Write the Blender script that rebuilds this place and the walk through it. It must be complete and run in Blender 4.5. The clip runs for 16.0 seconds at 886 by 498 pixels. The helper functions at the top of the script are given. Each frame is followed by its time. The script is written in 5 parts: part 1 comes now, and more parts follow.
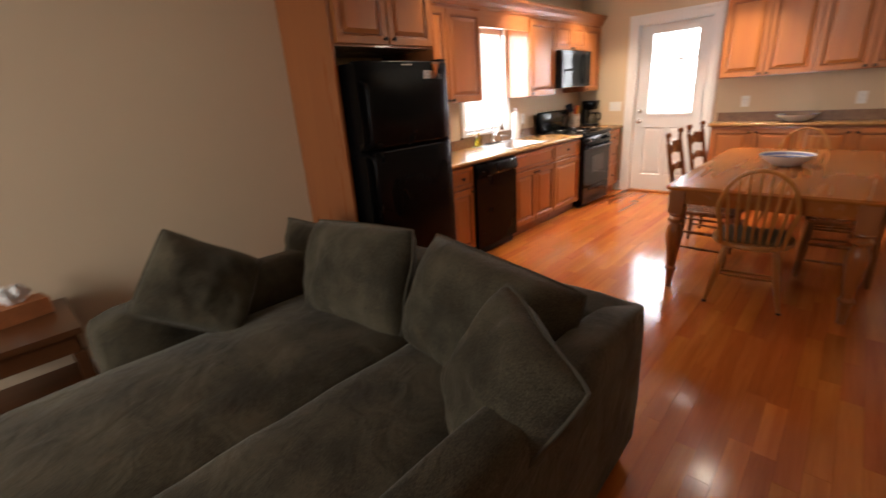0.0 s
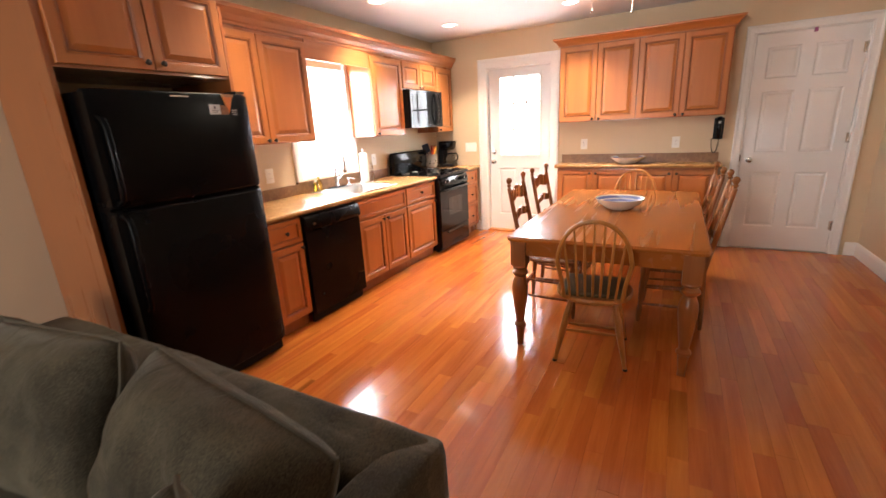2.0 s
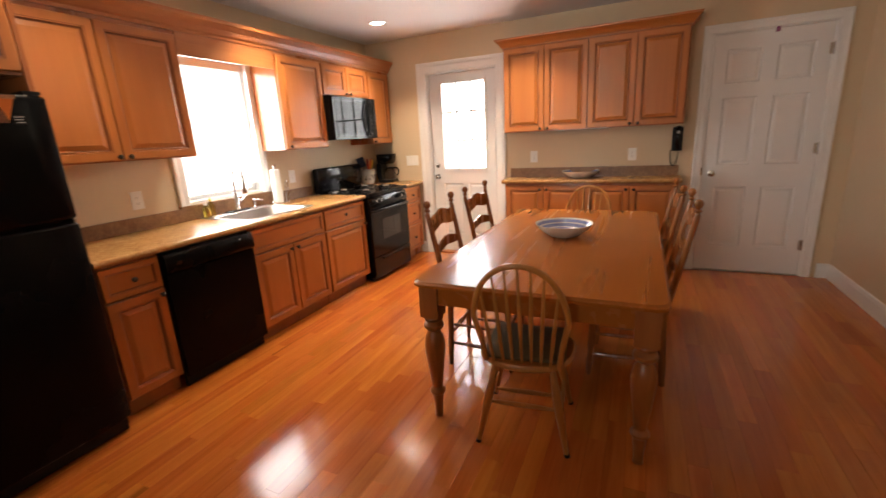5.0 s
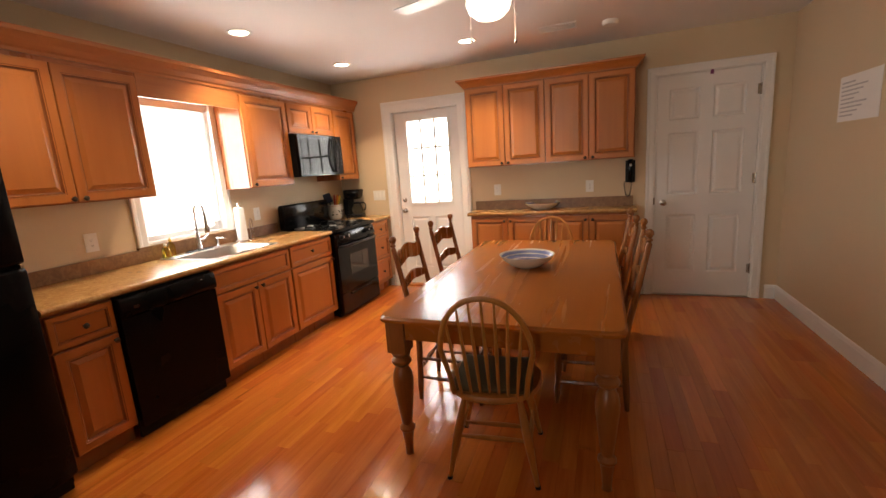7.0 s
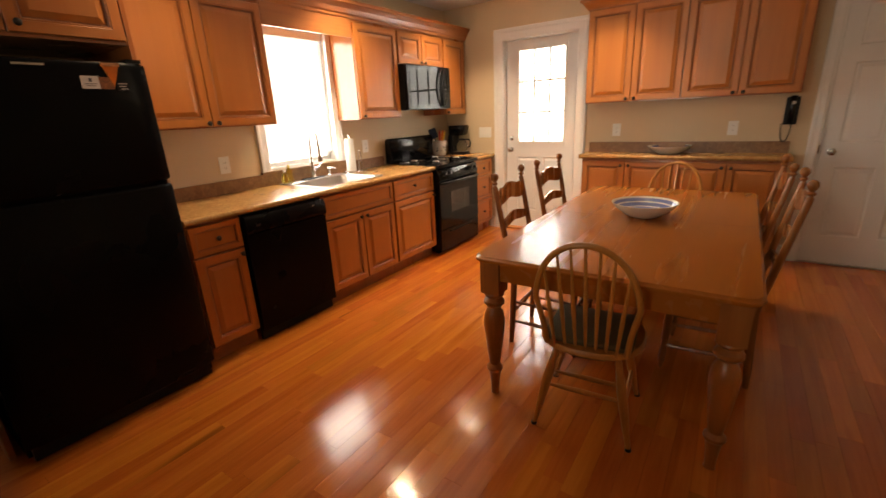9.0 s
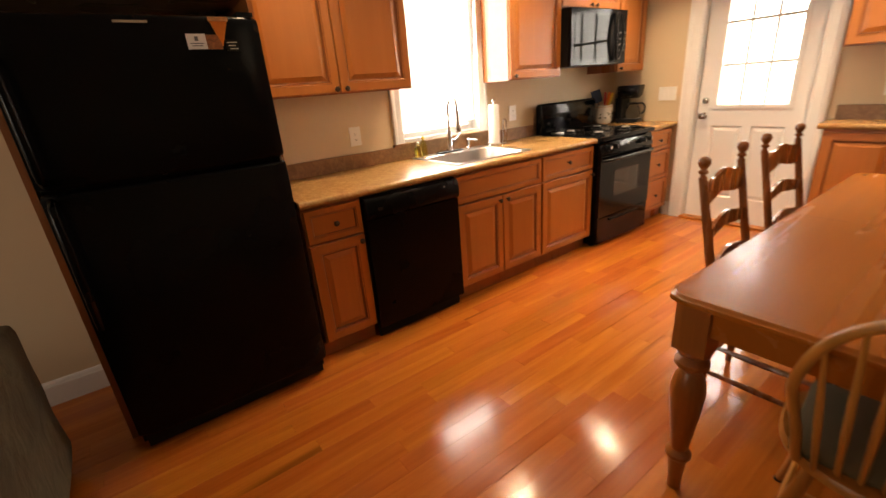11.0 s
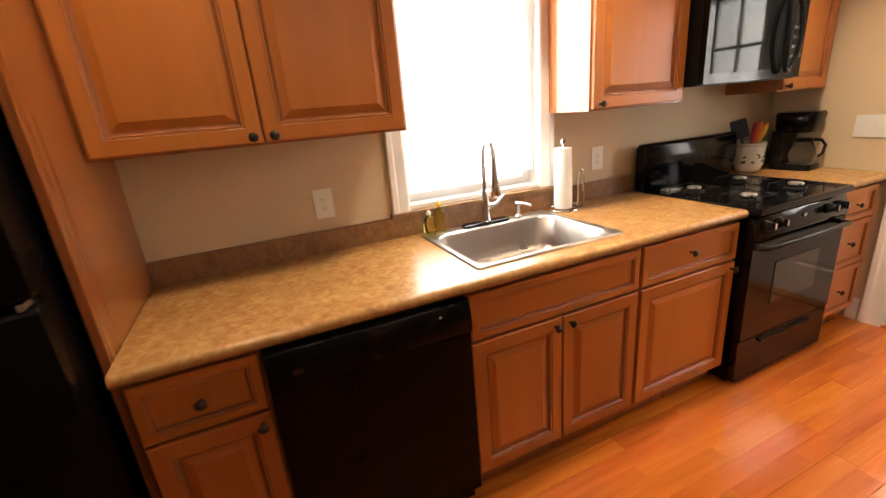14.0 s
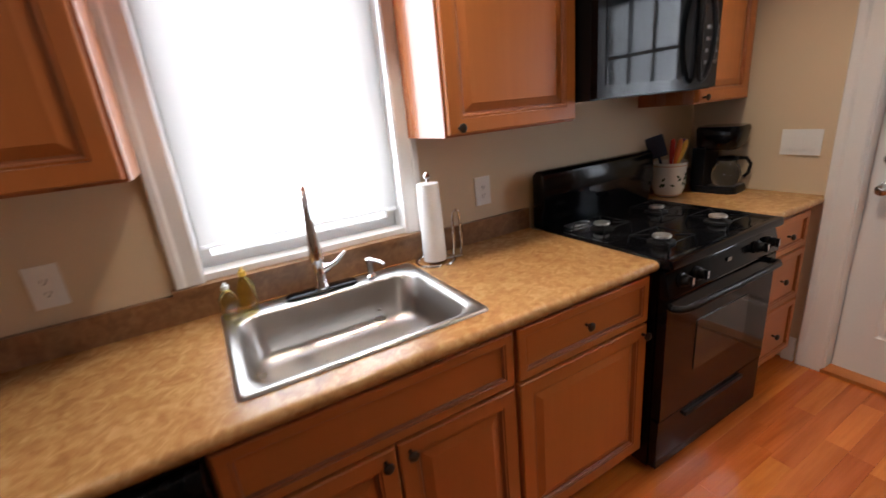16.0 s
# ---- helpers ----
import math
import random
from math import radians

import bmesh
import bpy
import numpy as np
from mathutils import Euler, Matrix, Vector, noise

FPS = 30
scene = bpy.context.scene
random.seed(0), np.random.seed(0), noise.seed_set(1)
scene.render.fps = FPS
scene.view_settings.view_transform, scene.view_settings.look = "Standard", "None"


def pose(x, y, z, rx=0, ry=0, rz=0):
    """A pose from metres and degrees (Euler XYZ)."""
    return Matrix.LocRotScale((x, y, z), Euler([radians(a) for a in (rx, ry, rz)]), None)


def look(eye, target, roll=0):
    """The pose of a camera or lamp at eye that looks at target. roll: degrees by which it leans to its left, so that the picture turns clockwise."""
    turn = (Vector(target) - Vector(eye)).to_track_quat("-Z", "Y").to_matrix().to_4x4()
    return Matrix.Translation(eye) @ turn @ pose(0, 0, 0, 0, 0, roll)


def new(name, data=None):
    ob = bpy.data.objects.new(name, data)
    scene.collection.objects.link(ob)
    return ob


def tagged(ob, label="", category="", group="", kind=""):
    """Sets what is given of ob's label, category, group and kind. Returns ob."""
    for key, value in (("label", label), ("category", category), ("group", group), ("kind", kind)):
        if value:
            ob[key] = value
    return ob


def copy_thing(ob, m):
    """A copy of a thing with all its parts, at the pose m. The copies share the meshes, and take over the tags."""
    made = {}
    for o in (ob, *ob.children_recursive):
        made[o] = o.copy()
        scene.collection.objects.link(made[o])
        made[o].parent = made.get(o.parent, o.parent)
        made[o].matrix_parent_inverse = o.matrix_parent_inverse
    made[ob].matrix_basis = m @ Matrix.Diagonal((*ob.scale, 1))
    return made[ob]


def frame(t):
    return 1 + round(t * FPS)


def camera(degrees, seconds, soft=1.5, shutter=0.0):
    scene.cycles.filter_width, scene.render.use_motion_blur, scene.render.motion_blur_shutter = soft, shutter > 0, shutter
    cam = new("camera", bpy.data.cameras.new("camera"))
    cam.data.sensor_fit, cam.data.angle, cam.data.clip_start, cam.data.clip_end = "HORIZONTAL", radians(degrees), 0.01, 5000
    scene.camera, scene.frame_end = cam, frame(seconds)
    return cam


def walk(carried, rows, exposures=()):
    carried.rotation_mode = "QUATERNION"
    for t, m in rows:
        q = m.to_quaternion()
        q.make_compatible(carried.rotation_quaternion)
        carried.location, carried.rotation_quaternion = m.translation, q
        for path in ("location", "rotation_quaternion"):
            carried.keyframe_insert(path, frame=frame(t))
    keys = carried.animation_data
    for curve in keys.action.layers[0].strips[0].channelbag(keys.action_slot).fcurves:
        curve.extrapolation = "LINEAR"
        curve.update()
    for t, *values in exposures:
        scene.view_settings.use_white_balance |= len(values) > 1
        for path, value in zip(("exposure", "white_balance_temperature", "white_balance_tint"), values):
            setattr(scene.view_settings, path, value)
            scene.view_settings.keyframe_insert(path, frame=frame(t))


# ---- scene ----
cam = camera(92.2, 16.0, shutter=0.4)
PATH = [
    (0, (0.513, 0.184, 1.452), (-0.801, 1.535, 0.783), -4.2),
    (0.5, (0.464, 0.31, 1.442), (-0.596, 1.885, 0.813), -4.8),
    (1, (0.509, 0.495, 1.451), (-0.506, 2.115, 0.863), -3.7),
    (1.5, (0.572, 0.685, 1.458), (-0.421, 2.32, 0.876), -2.7),
    (2, (0.526, 0.887, 1.454), (-0.402, 2.571, 0.904), -3.0),
    (2.5, (0.516, 1.038, 1.447), (-0.378, 2.756, 0.948), -4.5),
    (3, (0.583, 1.224, 1.439), (-0.404, 2.887, 0.931), -3.3),
    (3.5, (0.64, 1.364, 1.442), (-0.406, 2.989, 0.924), -3.1),
    (4, (0.598, 1.5, 1.426), (-0.435, 3.128, 0.894), -3.7),
    (4.5, (0.556, 1.605, 1.433), (-0.394, 3.283, 0.903), -4.2),
    (5, (0.597, 1.661, 1.435), (-0.227, 3.41, 0.925), -3.2),
    (5.2, (0.619, 1.679, 1.428), (-0.138, 3.46, 0.922), -3.5),
    (7.3, (0.637, 1.64, 1.455), (-0.065, 3.476, 1.087), -3.9),
    (7.5, (0.632, 1.648, 1.455), (-0.124, 3.452, 1.041), -3.8),
    (8, (0.616, 1.663, 1.439), (-0.256, 3.386, 0.922), -3.3),
    (8.2, (0.612, 1.667, 1.438), (-0.287, 3.368, 0.89), -3.4),
    (10.3, (0.438, 1.954, 1.357), (-0.971, 3.195, 0.669), -3.6),
    (10.5, (0.331, 2.005, 1.392), (-1.1, 3.209, 0.683), -4.4),
    (11, (0.163, 2.175, 1.385), (-1.366, 3.252, 0.677), -4.7),
    (11.5, (0.017, 2.381, 1.395), (-1.631, 3.268, 0.692), -3.1),
    (12, (-0.205, 2.522, 1.382), (-1.908, 3.331, 0.714), -3.7),
    (12.5, (-0.377, 2.661, 1.397), (-2.085, 3.465, 0.736), -4.6),
    (13, (-0.466, 2.888, 1.41), (-2.226, 3.565, 0.743), -3.5),
    (13.5, (-0.56, 3.063, 1.425), (-2.334, 3.707, 0.761), -4.0),
    (14, (-0.736, 3.192, 1.45), (-2.486, 3.94, 0.833), -5.0),
    (14.5, (-0.828, 3.356, 1.436), (-2.576, 4.115, 0.828), -5.5),
    (15, (-0.861, 3.575, 1.46), (-2.63, 4.279, 0.848), -4.1),
    (15.5, (-0.918, 3.719, 1.452), (-2.658, 4.469, 0.811), -4.7),
    (16, (-1.031, 3.878, 1.479), (-2.703, 4.786, 0.863), -5.8),
]
EXPOSURES = [(0.0, 0.05, 6300, 10), (1.0, 0.58, 6200, 10), (2.0, 0.82, 6200, 10), (3.0, 0.45, 6350, 10), (4.0, 0.2, 6500, 10), (5.0, 0.0, 6700, 10), (7.5, -0.25, 7300, 10), (8.0, -0.32, 7600, 10), (10.5, -0.12, 8000, 10), (12.5, 0.0, 8000, 10), (14.0, -0.25, 7200, 10), (15.0, -0.55, 6700, 10), (16.0, -1.12, 5800, 10)]
walk(cam, [(t, look(eye, target, roll)) for t, eye, target, roll in PATH], EXPOSURES)


# ---- light ----
world = bpy.data.worlds.new("sky")
scene.world = world
world.use_nodes = True
_sky = world.node_tree.nodes.new("ShaderNodeTexSky")
_sky.sky_type = "NISHITA"
_sky.sun_disc = False
_sky.sun_elevation = radians(40)
_sky.sun_rotation = radians(250)
world.node_tree.links.new(_sky.outputs[0], world.node_tree.nodes["Background"].inputs[0])
world.node_tree.nodes["Background"].inputs[1].default_value = 0.10


def area_lamp(name, m, power, sx, sy, colour, spread=180):
    d = bpy.data.lights.new(name, "AREA")
    d.shape = "RECTANGLE"
    d.size, d.size_y, d.energy, d.color, d.spread = sx, sy, power, colour, radians(spread)
    o = new(name, d)
    o.matrix_world = m
    return o


def disc_lamp(name, at, power, colour, size=0.13):
    d = bpy.data.lights.new(name, "AREA")
    d.shape = "DISK"
    d.size, d.energy, d.color, d.spread = size, power, colour, radians(104)
    o = new(name, d)
    o.matrix_world = pose(*at)
    return o


WX, NY, EX, SY, CZ = -2.55, 6.44, 2.20, -2.6, 2.56   # inner faces of the walls, ceiling
DAY, WARM = (0.96, 0.98, 1.0), (1.0, 0.81, 0.60)
# daylight in the openings of the kitchen window and the back door
area_lamp("window_daylight", look((WX - 0.022, 4.18, 1.595), (0, 4.18, 1.5)), 26, 0.70, 0.92, DAY)
area_lamp("door_daylight", look((-1.325, NY + 0.16, 1.54), (-1.325, 0, 1.1)), 16, 0.5, 0.95, DAY)
# fill for the sofa, added in the opening of an assumed, unseen living room window
area_lamp("living_sofa_fill", look((-1.15, SY - 0.10, 1.55), (-1.75, 1.0, 0.9)), 32, 1.7, 1.2, (1.0, 0.96, 0.91), 120)
# first entry: unseen extra fitting, added to brighten the cabinets near the fridge
DOWNLIGHTS = [(-1.80, 3.02, 7), (-1.95, 4.40, 15), (-1.88, 5.68, 15), (-0.52, 5.62, 17)]
for _x, _y, _p in DOWNLIGHTS:
    disc_lamp("downlight_lamp", (_x, _y, CZ - 0.03), _p, WARM)
_g = bpy.data.lights.new("globe_lamp", "POINT")
_g.energy, _g.color, _g.shadow_soft_size = 6, WARM, 0.09
new("globe_lamp", _g).location = (0.08, 4.0, 2.10)


# ---- materials ----
def _base(name):
    m = bpy.data.materials.new(name)
    m.use_nodes = True
    nt = m.node_tree
    return m, nt, nt.nodes["Principled BSDF"]


def plain(name, col, rough=0.5, metal=0.0, var=0.12, scale=6.0, bump=0.05, fine=120.0, coat=0.0, rvar=0.08, spec=0.5):
    """A surface with mottling at a large and a fine scale, and light relief."""
    m, nt, b = _base(name)
    N, L = nt.nodes.new, nt.links.new
    tc = N("ShaderNodeTexCoord")
    n1, n2 = N("ShaderNodeTexNoise"), N("ShaderNodeTexNoise")
    n1.inputs["Scale"].default_value, n1.inputs["Detail"].default_value = scale, 4
    n2.inputs["Scale"].default_value, n2.inputs["Detail"].default_value = fine, 3
    for n in (n1, n2):
        L(tc.outputs["Object"], n.inputs["Vector"])
    add = N("ShaderNodeMath")
    add.operation = "ADD"
    L(n1.outputs["Fac"], add.inputs[0]), L(n2.outputs["Fac"], add.inputs[1])
    r = N("ShaderNodeValToRGB")
    r.color_ramp.elements[0].position, r.color_ramp.elements[1].position = 0.30, 0.72
    r.color_ramp.elements[0].color = (*[c * (1 - var) for c in col], 1)
    r.color_ramp.elements[1].color = (*[min(1, c * (1 + var)) for c in col], 1)
    h = N("ShaderNodeMath")
    h.operation = "MULTIPLY"
    h.inputs[1].default_value = 0.5
    L(add.outputs[0], h.inputs[0]), L(h.outputs[0], r.inputs["Fac"])
    L(r.outputs["Color"], b.inputs["Base Color"])
    mr = N("ShaderNodeMapRange")
    mr.inputs["To Min"].default_value, mr.inputs["To Max"].default_value = max(0.02, rough - rvar), min(1, rough + rvar)
    L(n1.outputs["Fac"], mr.inputs["Value"]), L(mr.outputs[0], b.inputs["Roughness"])
    b.inputs["Metallic"].default_value = metal
    b.inputs["Specular IOR Level"].default_value = spec
    b.inputs["Coat Weight"].default_value = coat
    b.inputs["Coat Roughness"].default_value = 0.08
    if bump:
        bp = N("ShaderNodeBump")
        bp.inputs["Strength"].default_value, bp.inputs["Distance"].default_value = bump, 0.01
        L(n2.outputs["Fac"], bp.inputs["Height"]), L(bp.outputs[0], b.inputs["Normal"])
    return m


def wood(name, dark, light, rough=0.35, grain="z", piece=0.0, coat=0.0, bump=0.06, scale=9.0, spec=0.5, streak=0.0, odd=False):
    """Wood with grain along one axis; piece: how much one piece differs from the next."""
    m, nt, b = _base(name)
    N, L = nt.nodes.new, nt.links.new
    tc, mp, oi = N("ShaderNodeTexCoord"), N("ShaderNodeMapping"), N("ShaderNodeObjectInfo")
    s = [scale * 2.2] * 3
    s["xyz".index(grain)] = scale * 0.12
    mp.inputs["Scale"].default_value = s
    off = N("ShaderNodeVectorMath")
    off.operation = "MULTIPLY_ADD"
    off.inputs[1].default_value = (37, 53, 71)
    cmb = N("ShaderNodeCombineXYZ")
    for k in range(3):
        L(oi.outputs["Random"], cmb.inputs[k])
    L(cmb.outputs[0], off.inputs[0]), L(tc.outputs["Object"], off.inputs[2])
    L(off.outputs[0], mp.inputs["Vector"])
    n1, n2 = N("ShaderNodeTexNoise"), N("ShaderNodeTexNoise")
    n1.inputs["Scale"].default_value, n1.inputs["Detail"].default_value, n1.inputs["Distortion"].default_value = 1.0, 5, 0.7
    n2.inputs["Scale"].default_value, n2.inputs["Detail"].default_value = 7.0, 4
    L(mp.outputs[0], n1.inputs["Vector"]), L(mp.outputs[0], n2.inputs["Vector"])
    mix = N("ShaderNodeMath")
    mix.operation = "MULTIPLY_ADD"
    mix.inputs[1].default_value = 0.35
    L(n2.outputs["Fac"], mix.inputs[0]), L(n1.outputs["Fac"], mix.inputs[2])
    r = N("ShaderNodeValToRGB")
    r.color_ramp.elements[0].position, r.color_ramp.elements[1].position = 0.42, 0.92
    r.color_ramp.elements[0].color, r.color_ramp.elements[1].color = (*dark, 1), (*light, 1)
    L(mix.outputs[0], r.inputs["Fac"])
    col = r.outputs["Color"]
    if piece:
        hs = N("ShaderNodeHueSaturation")
        mv = N("ShaderNodeMapRange")
        mv.inputs["To Min"].default_value, mv.inputs["To Max"].default_value = 1 - piece, 1 + piece
        L(oi.outputs["Random"], mv.inputs["Value"]), L(mv.outputs[0], hs.inputs["Value"]), L(col, hs.inputs["Color"])
        if odd:
            ro = N("ShaderNodeValToRGB")
            ro.color_ramp.interpolation = "CONSTANT"
            ro.color_ramp.elements[0].color, ro.color_ramp.elements[1].color = (1, 1, 1, 1), (1.0, 1.0, 1.0, 1)
            for at, v in ((0.46, 1.22), (0.50, 1.0), (0.80, 0.84), (0.84, 1.0)):
                ro.color_ramp.elements.new(at).color = (v, v, v, 1)
            mo = N("ShaderNodeMath")
            mo.operation = "MULTIPLY"
            L(oi.outputs["Random"], ro.inputs["Fac"]), L(mv.outputs[0], mo.inputs[0]), L(ro.outputs["Color"], mo.inputs[1])
            L(mo.outputs[0], hs.inputs["Value"])
        mh = N("ShaderNodeMapRange")
        mh.inputs["To Min"].default_value, mh.inputs["To Max"].default_value = (0.495, 0.508) if odd else (0.4985, 0.5015)
        L(oi.outputs["Random"], mh.inputs["Value"]), L(mh.outputs[0], hs.inputs["Hue"])
        col = hs.outputs["Color"]
    if streak:
        n3, r3, mx = N("ShaderNodeTexNoise"), N("ShaderNodeValToRGB"), N("ShaderNodeMix")
        n3.inputs["Scale"].default_value, n3.inputs["Detail"].default_value, n3.inputs["Distortion"].default_value = 0.55, 3, 0.4
        L(mp.outputs[0], n3.inputs["Vector"])
        r3.color_ramp.elements[0].position, r3.color_ramp.elements[1].position = 0.66, 0.76
        r3.color_ramp.elements[1].color = (streak, streak, streak, 1)
        L(n3.outputs["Fac"], r3.inputs["Fac"])
        mx.data_type = "RGBA"
        L(r3.outputs["Color"], mx.inputs[0])
        mx.inputs[7].default_value = (*[c * 0.25 for c in dark], 1)
        L(col, mx.inputs[6])
        col = mx.outputs[2]
    L(col, b.inputs["Base Color"])
    mr = N("ShaderNodeMapRange")
    mr.inputs["To Min"].default_value, mr.inputs["To Max"].default_value = max(0.03, rough - 0.07), rough + 0.09
    L(n1.outputs["Fac"], mr.inputs["Value"]), L(mr.outputs[0], b.inputs["Roughness"])
    b.inputs["Coat Weight"].default_value, b.inputs["Coat Roughness"].default_value = coat, 0.07
    b.inputs["Specular IOR Level"].default_value = spec
    bp = N("ShaderNodeBump")
    bp.inputs["Strength"].default_value, bp.inputs["Distance"].default_value = bump, 0.004
    L(n2.outputs["Fac"], bp.inputs["Height"]), L(bp.outputs[0], b.inputs["Normal"])
    return m


def speckle(name, cols, rough=0.3):
    """Laminate printed like stone: blotches, veins and fine specks."""
    m, nt, b = _base(name)
    N, L = nt.nodes.new, nt.links.new
    tc = N("ShaderNodeTexCoord")
    a, c, v = N("ShaderNodeTexNoise"), N("ShaderNodeTexNoise"), N("ShaderNodeTexVoronoi")
    a.inputs["Scale"].default_value, a.inputs["Detail"].default_value, a.inputs["Distortion"].default_value = 27, 5, 1.2
    c.inputs["Scale"].default_value, c.inputs["Detail"].default_value = 5, 3
    v.inputs["Scale"].default_value = 150
    for n in (a, c, v):
        L(tc.outputs["Object"], n.inputs["Vector"])
    s = N("ShaderNodeMath")
    s.operation = "MULTIPLY_ADD"
    s.inputs[1].default_value = 0.35
    L(c.outputs["Fac"], s.inputs[0]), L(a.outputs["Fac"], s.inputs[2])
    s2 = N("ShaderNodeMath")
    s2.operation = "MULTIPLY_ADD"
    s2.inputs[1].default_value = 0.12
    L(v.outputs["Distance"], s2.inputs[0]), L(s.outputs[0], s2.inputs[2])
    r = N("ShaderNodeValToRGB")
    r.color_ramp.elements[0].position, r.color_ramp.elements[1].position = 0.5, 0.95
    r.color_ramp.elements[0].color, r.color_ramp.elements[1].color = (*cols[0], 1), (*cols[2], 1)
    e = r.color_ramp.elements.new(0.72)
    e.color = (*cols[1], 1)
    L(s2.outputs[0], r.inputs["Fac"]), L(r.outputs["Color"], b.inputs["Base Color"])
    b.inputs["Roughness"].default_value = rough
    return m


def glow(name, col, strength):
    m, nt, b = _base(name)
    b.inputs["Base Color"].default_value = (0.9, 0.9, 0.9, 1)
    b.inputs["Emission Color"].default_value = (*col, 1)
    b.inputs["Emission Strength"].default_value = strength
    return m


def glass_mat(name, tint=(1, 1, 1), rough=0.0):
    m, nt, b = _base(name)
    b.inputs["Base Color"].default_value = (*tint, 1)
    b.inputs["Transmission Weight"].default_value = 1
    b.inputs["Roughness"].default_value, b.inputs["IOR"].default_value = rough, 1.45
    return m


WALL = plain("wall_paint", (0.645, 0.512, 0.345), 0.75, var=0.04, scale=1.5, bump=0.06, fine=220)
CEIL = plain("ceiling_paint", (0.80, 0.77, 0.74), 0.85, var=0.03, scale=1.2, bump=0.08, fine=160)
WHITE = plain("white_trim_paint", (0.80, 0.79, 0.77), 0.38, var=0.03, scale=5, bump=0.02)
DOORWHITE = plain("white_door_paint", (0.78, 0.77, 0.76), 0.36, var=0.03, scale=4, bump=0.03, fine=90)
MAPLE = wood("cabinet_maple", (0.370, 0.117, 0.024), (0.440, 0.150, 0.034), 0.33, "z", piece=0.05, scale=3, bump=0.03)
MAPLE_H = wood("cabinet_maple_across", (0.370, 0.117, 0.024), (0.440, 0.150, 0.034), 0.33, "x", piece=0.05, scale=3, bump=0.03)
MAPLE_L = wood("cabinet_maple_long", (0.32, 0.10, 0.028), (0.42, 0.155, 0.046), 0.36, "y", scale=6, bump=0.03)
GLAZE = wood("cabinet_glaze", (0.20, 0.060, 0.017), (0.28, 0.096, 0.029), 0.4, "z", scale=8)
# same maple as the doors, darkened: shade on the sides put into the colour
PANELSHADE = wood("cabinet_side_maple_shaded", (0.28, 0.084, 0.023), (0.35, 0.117, 0.033), 0.28, "z", coat=0.5, scale=3, bump=0.02)
FLOORWOOD = wood("floor_cherry", (0.34, 0.078, 0.013), (0.50, 0.145, 0.027), 0.13, "y", piece=0.10, coat=0.18, bump=0.12, scale=7, streak=0.6, odd=True)
SUBFLOOR = plain("floor_joint_dark", (0.13, 0.036, 0.009), 0.7)
TABLEWOOD = wood("table_maple", (0.335, 0.100, 0.013), (0.365, 0.113, 0.0155), 0.25, "y", coat=0.10, spec=0.35, scale=6, bump=0.02)
TABLELEG = wood("table_leg_maple", (0.24, 0.075, 0.014), (0.36, 0.125, 0.026), 0.33, "z", coat=0.1, scale=7, bump=0.02)
OAK = wood("windsor_oak", (0.36, 0.138, 0.025), (0.50, 0.215, 0.048), 0.32, "z", coat=0.2, scale=9)
LADDER = wood("ladder_walnut", (0.14, 0.042, 0.012), (0.27, 0.092, 0.026), 0.25, "z", coat=0.35, scale=9)
LADDERLIGHT = wood("ladder_cherry", (0.20, 0.07, 0.018), (0.36, 0.14, 0.038), 0.25, "z", coat=0.35, scale=9)
BLACKGLOSS = plain("black_appliance", (0.003, 0.003, 0.0037), 0.13, var=0.1, scale=3, bump=0.0, rvar=0.04, spec=0.22)
BLACKPEBBLE = plain("black_textured_steel", (0.0018, 0.0018, 0.0021), 0.26, var=0.1, scale=3, bump=0.06, fine=420, spec=0.10)
BLACKMATT = plain("black_plastic", (0.005, 0.005, 0.0055), 0.36, bump=0.02, spec=0.22)
BLACKGLASS = plain("black_glass", (0.004, 0.005, 0.006), 0.05, bump=0.0, rvar=0.01, var=0.0, spec=0.13)
OVENGLASS = plain("oven_window_glass", (0.03, 0.027, 0.023), 0.06, bump=0.0, rvar=0.02, spec=0.5)
IRON = plain("cast_iron", (0.006, 0.006, 0.006), 0.6, bump=0.2, fine=300, spec=0.2)
CHROME = plain("chrome", (0.80, 0.80, 0.82), 0.09, 1.0, var=0.02, bump=0.0, rvar=0.04)
STEEL = plain("brushed_steel", (0.45, 0.43, 0.40), 0.30, 1.0, var=0.05, scale=14, bump=0.03, fine=300, rvar=0.06)
PEWTER = plain("dark_bronze", (0.055, 0.045, 0.038), 0.32, 0.9, bump=0.05)
ALUMINIUM = plain("cast_aluminium", (0.50, 0.49, 0.47), 0.30, 0.9, bump=0.03)
NICKEL = plain("satin_nickel", (0.55, 0.53, 0.50), 0.22, 1.0, bump=0.0)
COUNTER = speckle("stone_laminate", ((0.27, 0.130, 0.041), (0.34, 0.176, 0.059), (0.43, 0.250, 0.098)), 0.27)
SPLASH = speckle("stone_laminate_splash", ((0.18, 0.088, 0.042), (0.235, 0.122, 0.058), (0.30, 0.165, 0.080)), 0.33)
SOFAFAB = plain("olive_microsuede", (0.066, 0.055, 0.034), 0.92, var=0.5, scale=4.5, bump=0.25, fine=260, rvar=0.04, spec=0.2)
SOFAPIPE = plain("olive_piping", (0.085, 0.072, 0.05), 0.9, bump=0.2, fine=300, spec=0.2)
_nt = SOFAFAB.node_tree
_ramp = next(n for n in _nt.nodes if n.bl_idname == "ShaderNodeValToRGB")
_ramp.color_ramp.elements[0].position, _ramp.color_ramp.elements[1].position = 0.41, 0.60
_fold, _fb = _nt.nodes.new("ShaderNodeTexNoise"), _nt.nodes.new("ShaderNodeBump")
